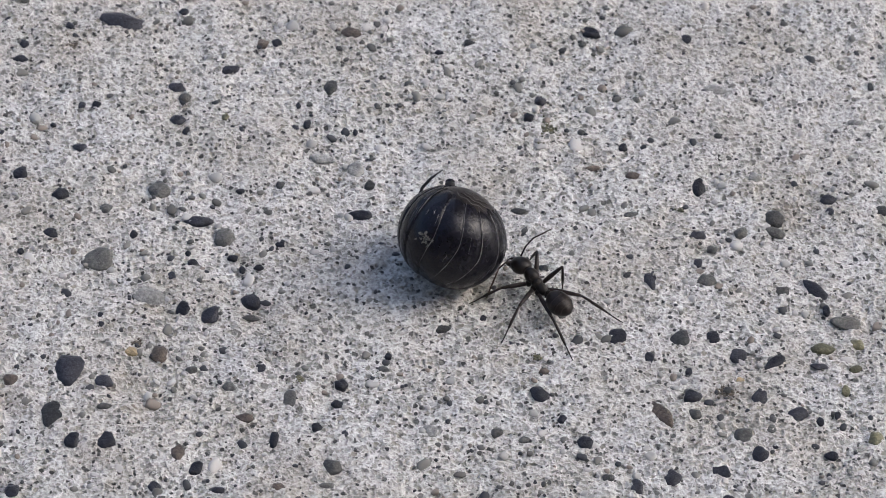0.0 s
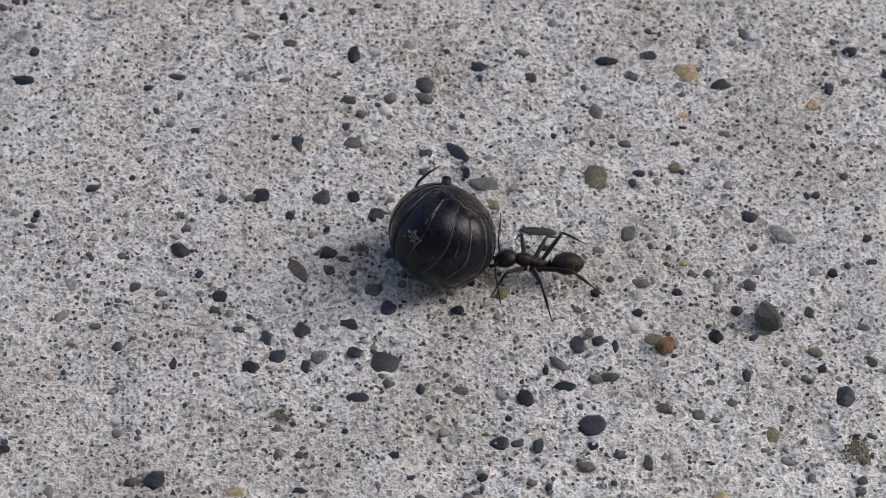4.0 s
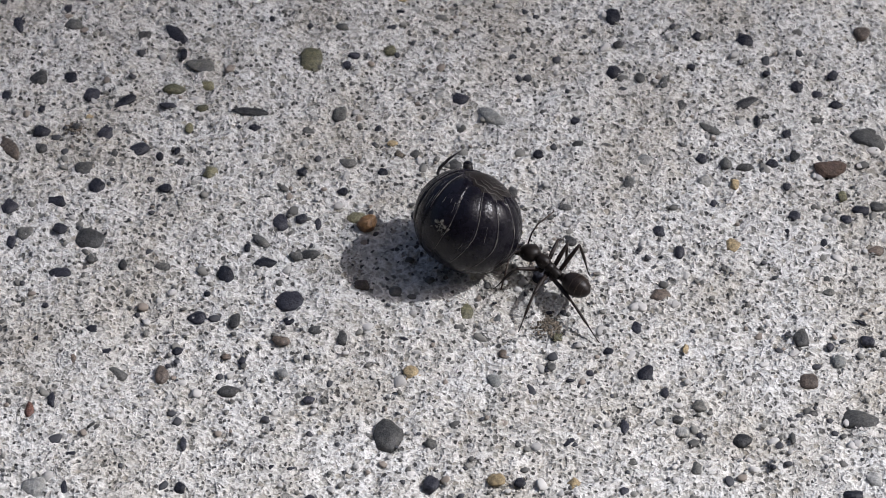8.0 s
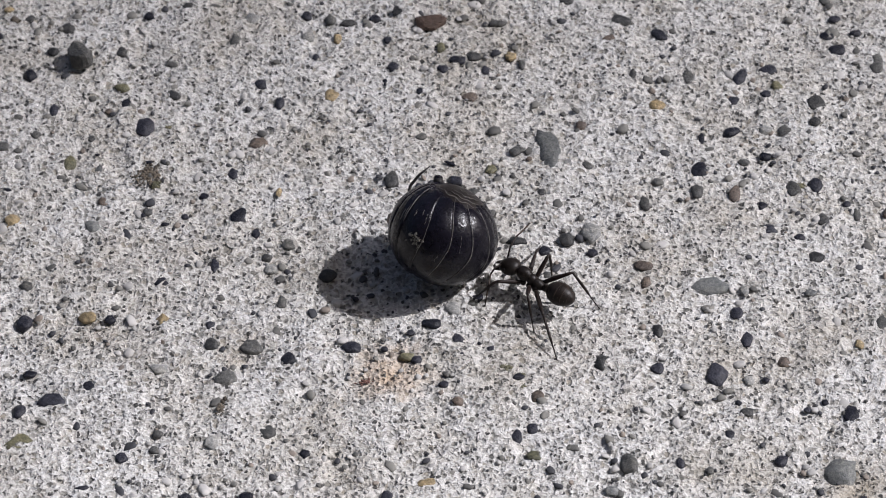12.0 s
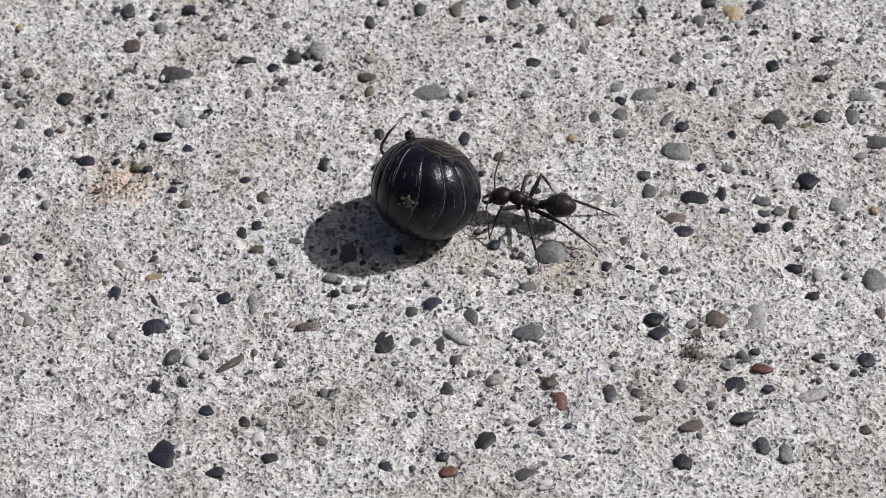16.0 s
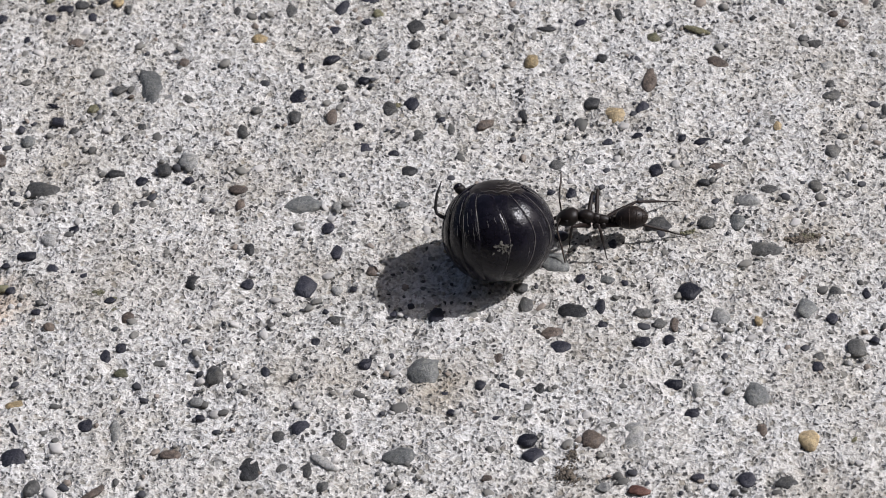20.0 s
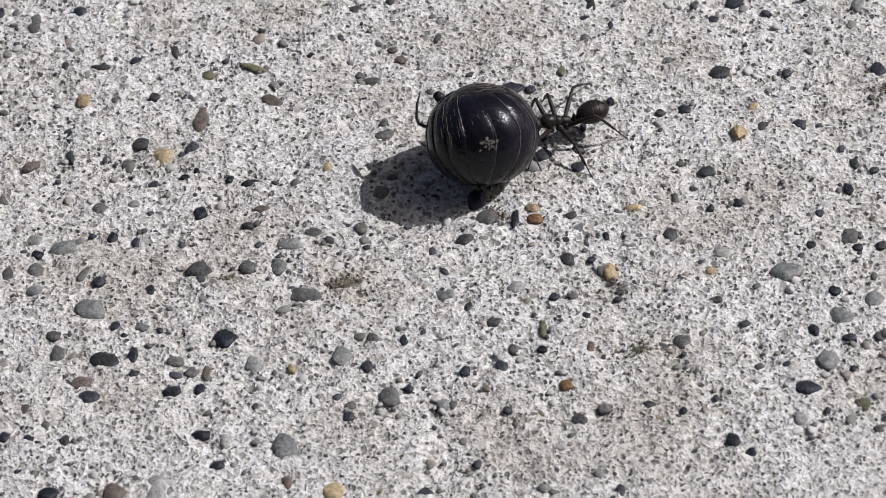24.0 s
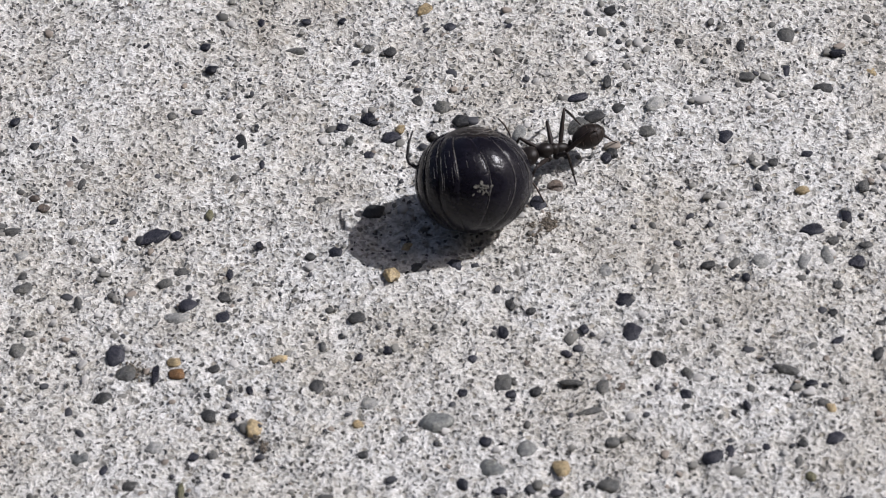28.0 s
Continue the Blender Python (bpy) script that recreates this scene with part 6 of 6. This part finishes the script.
# ---- loose pebbles lying on the concrete ----
def loose_pebble(kind, label, x, y, long, broad, high, turn, seed, facets=0):
    verts, faces = pebble_shape(seed, 18, 12, 0.5)
    bm = bmesh.new()
    made = [bm.verts.new(Vector((v.x * long / 2, v.y * broad / 2, v.z * high / 2)) * MM) for v in verts]
    for f in faces:
        bm.faces.new([made[i] for i in f])
    if facets:
        rng = random.Random(seed)
        for _ in range(facets):
            way = Vector((rng.gauss(0, 1), rng.gauss(0, 1), abs(rng.gauss(0, 0.8)))).normalized()
            far = max(v.co.dot(way) for v in bm.verts) * rng.uniform(0.62, 0.8)
            for v in bm.verts:
                d = v.co.dot(way) - far
                if d > 0:
                    v.co -= way * d
    me = bpy.data.meshes.new("pebble")
    bm.to_mesh(me)
    bm.free()
    for p in me.polygons:
        p.use_smooth = not facets
    me.materials.append(STONE[kind])
    ob = new("pebble", me)
    low = min(v.co.z for v in me.vertices)
    ob.matrix_basis = pose(x * MM, y * MM, -low - 0.10 * MM, 0, 0, turn)
    return tagged(ob, label, "pebble", "loose pebbles on the concrete")


loose_pebble("grey", "dark greenish-grey pebble lying loose on the concrete", 55.9, -25.0, 2.0, 1.9, 1.5, 20, 5, 5)
loose_pebble("amber", "orange-brown pebble lying loose on the concrete", 49.5, -26.9, 1.3, 1.1, 0.9, 10, 8)
loose_pebble("dark", "sharp-edged black stone chip lying on the concrete", 156.4, -66.8, 2.3, 1.9, 1.5, 25, 17, 9)
loose_pebble("rust", "reddish-brown flat flake lying on the concrete", 78.4, -22.5, 3.3, 2.2, 0.30, -12, 33, 12)
loose_pebble("tan", "pale yellow crumb lying on the concrete", 148.9, -43.3, 1.0, 1.3, 0.7, 10, 25, 4)

# ---- what moves: seconds, millimetres, turns as quaternions, headings in degrees ----
BALL_ROWS = [
    (0, 15.18, -8.61, 3.23, (0.8787, 0.2591, -0.1353, -0.3774)),
    (1, 19.49, -11.79, 3.24, (0.8942, 0.2648, -0.0820, -0.3515)),
    (2, 23.36, -12.83, 3.24, (0.8457, 0.2554, -0.1327, -0.4494)),
    (3, 29.53, -16.94, 3.24, (0.8519, 0.2573, -0.1184, -0.4405)),
    (3.5, 32.88, -18.99, 3.24, (0.8558, 0.2652, -0.1092, -0.4305)),
    (5.5, 43.57, -21.65, 3.23, (0.8674, 0.2877, -0.0855, -0.3968)),
    (6, 44.97, -22.46, 3.23, (0.8709, 0.2928, -0.0807, -0.3864)),
    (7, 49.79, -25.46, 3.23, (0.8719, 0.2584, -0.1382, -0.3923)),
    (8, 55.64, -29.17, 3.23, (0.8710, 0.2890, -0.0957, -0.3856)),
    (9, 62.44, -33.03, 3.22, (0.8678, 0.2873, -0.1215, -0.3868)),
    (10, 67.55, -36.24, 3.25, (0.8962, 0.2466, -0.0875, -0.3583)),
    (11, 71.70, -39.06, 3.23, (0.8672, 0.2692, -0.1316, -0.3977)),
    (12, 78.75, -43.39, 3.23, (0.8835, 0.2850, -0.1132, -0.3542)),
    (13, 83.75, -47.66, 3.24, (0.8345, 0.2798, -0.0772, -0.4683)),
    (13.5, 84.24, -48.16, 3.24, (0.8485, 0.2897, -0.0653, -0.4381)),
    (15.5, 91.92, -56.19, 3.21, (0.8877, 0.3418, -0.0434, -0.3056)),
    (16, 94.31, -57.14, 3.21, (0.8948, 0.3531, -0.0345, -0.2710)),
    (17, 100.09, -58.51, 3.22, (0.9287, 0.3375, 0.0365, -0.1492)),
    (17.5, 99.86, -58.68, 3.19, (0.9081, 0.3902, -0.1512, -0.0126)),
    (18, 99.94, -58.15, 3.20, (0.9160, 0.3649, -0.0084, 0.1663)),
    (18.5, 100.15, -57.80, 3.19, (0.8874, 0.4089, -0.0151, 0.2125)),
    (19, 100.28, -57.81, 3.20, (0.9231, 0.3613, 0.0117, 0.1311)),
    (20, 106.70, -52.42, 3.20, (0.9257, 0.3754, 0.0264, -0.0391)),
    (21, 114.12, -49.86, 3.21, (0.9391, 0.3423, 0.0245, -0.0184)),
    (22, 122.01, -48.21, 3.22, (0.9428, 0.3226, 0.0633, 0.0551)),
    (22.5, 125.48, -47.15, 3.22, (0.9454, 0.3194, 0.0507, 0.0404)),
    (24.5, 135.40, -44.16, 3.22, (0.9466, 0.3223, 0.0065, -0.0097)),
    (25, 137.06, -44.22, 3.22, (0.9467, 0.3212, -0.0019, -0.0242)),
    (26, 144.08, -43.01, 3.24, (0.9446, 0.2853, 0.1593, 0.0302)),
    (27, 149.45, -42.08, 3.22, (0.9460, 0.3194, 0.0515, 0.0204)),
    (28, 154.26, -39.66, 3.23, (0.9477, 0.3107, 0.0644, -0.0354)),
]
ANT_ROWS = [
    (0, 20.67, -11.47, -56),
    (1, 25.60, -13.20, -27),
    (2, 28.92, -15.38, -32),
    (3, 35.39, -19.33, -28),
    (3.5, 38.93, -20.60, -8),
    (5.5, 49.65, -22.67, -15),
    (6, 50.71, -25.03, -31),
    (7, 55.20, -28.10, -40),
    (8, 61.06, -31.93, -44),
    (9, 68.12, -35.62, -43),
    (10, 73.63, -38.30, -37),
    (11, 77.50, -41.87, -46),
    (12, 84.56, -46.18, -39),
    (13, 89.56, -49.46, -18),
    (13.5, 88.21, -52.57, -53),
    (15.5, 97.57, -57.40, -30),
    (16, 100.99, -57.36, -19),
    (17, 106.58, -58.35, -26),
    (17.5, 106.14, -56.61, -16),
    (18, 105.54, -52.95, 2),
    (18.5, 103.94, -51.29, 61),
    (19, 105.96, -52.49, 17),
    (20, 113.20, -50.56, -9),
    (21, 120.17, -46.81, 11),
    (22, 127.95, -44.80, 8),
    (22.5, 130.67, -43.63, 20),
    (24.5, 141.17, -41.98, 5),
    (25, 143.28, -41.64, 3),
    (26, 149.80, -39.10, 8),
    (27, 155.34, -39.33, -16),
    (28, 159.78, -36.08, 15),
]
# where each foot stands beside the body: seconds, along it, across it
NEAR_FRONT_FOOT = [(0, -2.5, -3.3), (1, -3.0, -2.1), (2, -3.4, -2.2), (3, -2.6, -1.7), (6, -3.2, -1.8), (7, -2.5, -2.1), (8, -2.6, -2.4), (9, -3.1, -2.1), (10, -2.1, -2.6), (11, -3.9, -2.8), (12, -3.1, -2.2), (13, -4.1, -1.5), (16, -2.3, -1.9), (17, -3.1, -3.0), (17.5, -0.9, -2.3), (18, -2.1, -2.0), (18.5, -2.6, -3.0), (19, -3.2, -2.5), (20, -2.1, -1.2), (21, -3.4, -1.8), (22, -2.9, -1.5), (25, -2.9, -2.2), (26, -2.9, -2.2), (27, -2.3, -1.6), (28, -3.1, -1.6)]
NEAR_MIDDLE_FOOT = [(0, 1.5, -4.8), (1, 0.4, -2.3), (2, -0.5, -1.6), (3, 0.3, -2.7), (6, 1.9, -3.9), (7, 0.8, -3.2), (8, 0.5, -3.8), (9, 0.3, -2.7), (10, 1.4, -3.2), (11, -1.1, -1.4), (12, 1.1, -2.1), (13, 0.2, -3.6), (16, 1.0, -3.4), (17, -0.7, -3.5), (17.5, 2.2, -2.5), (18, 1.1, -2.4), (18.5, -0.3, -3.9), (19, 0.1, -3.1), (20, 0.1, -1.8), (21, 0.4, -2.8), (22, 0.3, -3.6), (25, 0.5, -3.6), (26, -0.3, -4.2), (27, 1.2, -3.3), (28, -0.1, -1.8)]
NEAR_HIND_FOOT = [(0, 4.5, -1.2), (1, 3.8, -1.8), (2, 4.5, -1.2), (3, 4.3, -0.1), (6, 1.9, -2.2), (7, 3.3, -1.6), (8, 4.4, -1.3), (9, 2.7, -0.4), (10, 3.3, -1.6), (11, 2.2, -0.4), (12, 3.4, -3.0), (13, 4.2, -1.3), (16, 4.9, -2.0), (17, 3.7, -1.9), (17.5, 2.7, -0.7), (18, 4.5, -1.1), (18.5, 3.0, -0.5), (19, 3.7, -5.1), (20, 4.3, 0.1), (21, 4.1, -0.6), (22, 3.7, -1.3), (25, 2.6, -1.0), (26, 2.5, -0.9), (27, 2.9, -0.6), (28, 3.0, 0.3)]
FAR_FRONT_FOOT = [(0, -3.0, 1.2), (3, -1.8, 2.6), (13, -2.5, 3.2), (18.5, -0.4, 3.3), (28, -3.0, 1.2)]
FAR_MIDDLE_FOOT = [(0, 0.1, 1.3), (1, -0.3, 1.7), (2, -0.3, 1.7), (3, 0.6, 3.2), (6, 1.1, 3.0), (7, -0.6, 2.3), (8, -0.6, 1.3), (9, -0.3, 1.3), (10, -1.2, 2.4), (11, 1.5, 2.6), (12, -0.4, 1.6), (13, -0.6, 2.3), (16, 0.4, 2.2), (17, -1.2, 3.0), (17.5, -0.6, 2.3), (18, -0.5, 3.3), (18.5, -0.6, 2.3), (19, 0.4, 4.8), (20, -0.7, 3.1), (21, -0.9, 2.1), (22, -1.0, 2.3), (25, -0.8, 3.4), (26, -0.3, 2.8), (27, -1.9, 2.5), (28, 0.1, 3.2)]
FAR_HIND_FOOT = [(0, 3.9, 3.0), (1, 2.3, 0.7), (2, 4.4, 2.5), (3, 2.2, 3.2), (6, 2.5, 1.9), (7, 3.8, 1.5), (8, 0.7, 1.9), (9, 0.5, 1.8), (10, 4.3, 0.7), (11, 2.5, 1.7), (12, 3.0, 1.4), (13, 2.6, 1.9), (16, 4.4, 1.3), (17, 3.1, 2.9), (17.5, 3.7, 1.8), (18, 3.1, 3.7), (18.5, 3.6, 2.3), (19, 3.4, 2.4), (20, 3.8, 2.8), (21, 2.0, 1.7), (22, 2.8, 4.0), (25, 1.7, 3.6), (26, 1.9, 1.7), (27, 1.2, 2.5), (28, 1.8, 2.3)]


def limb(a, b):
    """A pose at a with x towards b and z upwards as far as it can."""
    x = (b - a).normalized()
    y = Vector((0, 0, 1)).cross(x).normalized()
    z = x.cross(y)
    return Matrix.Translation(a) @ Matrix((x, y, z)).transposed().to_4x4()


def leg_rows(n, feet):
    """Thigh and shin rows of one leg: its foot goes from place to place in quick short steps, two a second."""
    side, hx, thigh, shin = LEGS[n]
    hip = mm(hx, side * 0.26, 1.10)
    thighs, shins = [], []
    for k in range(28 * 8 + 1):
        t = k / 8
        x = np.interp(t, [f[0] for f in feet], [f[1] for f in feet])
        y = np.interp(t, [f[0] for f in feet], [f[2] for f in feet])
        calm = math.sin(math.pi * (t % 1)) ** 2
        phase = 4 * math.pi * t + (0 if n in (0, 2, 4) else math.pi)
        foot = mm(x + 0.40 * calm * math.sin(phase), y, 0.03 + 0.35 * calm * max(0.0, math.sin(phase + 1.6)))
        reach = foot - hip
        far = min(reach.length, (thigh + shin) * 0.97 * BODY)
        foot = hip + reach.normalized() * far
        along = (far ** 2 + (thigh * BODY) ** 2 - (shin * BODY) ** 2) / (2 * far)
        rise = math.sqrt(max(0.0, (thigh * BODY) ** 2 - along ** 2))
        way = reach.normalized()
        up = (Vector((0, side * 0.25, 1)) - way * way.dot(Vector((0, side * 0.25, 1)))).normalized()
        knee = hip + way * along + up * rise
        thighs.append((t, limb(hip, knee)))
        shins.append((t, limb(knee, foot)))
    return thighs, shins


def motions():
    # where the added awning's shadow ends, in millimetres across its edge; moved to set the shade
    walk(awning, [(t, Matrix.Translation(BLOCKER_EDGE - SHADE_Y * (c * MM)) @ SHADE_TURN) for t, c in
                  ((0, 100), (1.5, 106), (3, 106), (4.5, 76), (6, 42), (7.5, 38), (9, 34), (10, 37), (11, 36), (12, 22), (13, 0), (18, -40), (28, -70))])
    walk(woodlouse_thing, [(t, Matrix.Translation((x * MM, y * MM, z * MM)) @ Quaternion(q).to_matrix().to_4x4()) for t, x, y, z, q in BALL_ROWS])
    walk(ant, [(t, pose(x * MM, y * MM, 0.0, 0, 0, yaw)) for t, x, y, yaw in ANT_ROWS])
    feet = (NEAR_FRONT_FOOT, NEAR_MIDDLE_FOOT, NEAR_HIND_FOOT, FAR_FRONT_FOOT, FAR_MIDDLE_FOOT, FAR_HIND_FOOT)
    for n, (thigh, shin) in enumerate(ant_legs):
        thighs, shins = leg_rows(n, feet[n])
        walk(thigh, thighs)
        walk(shin, shins)


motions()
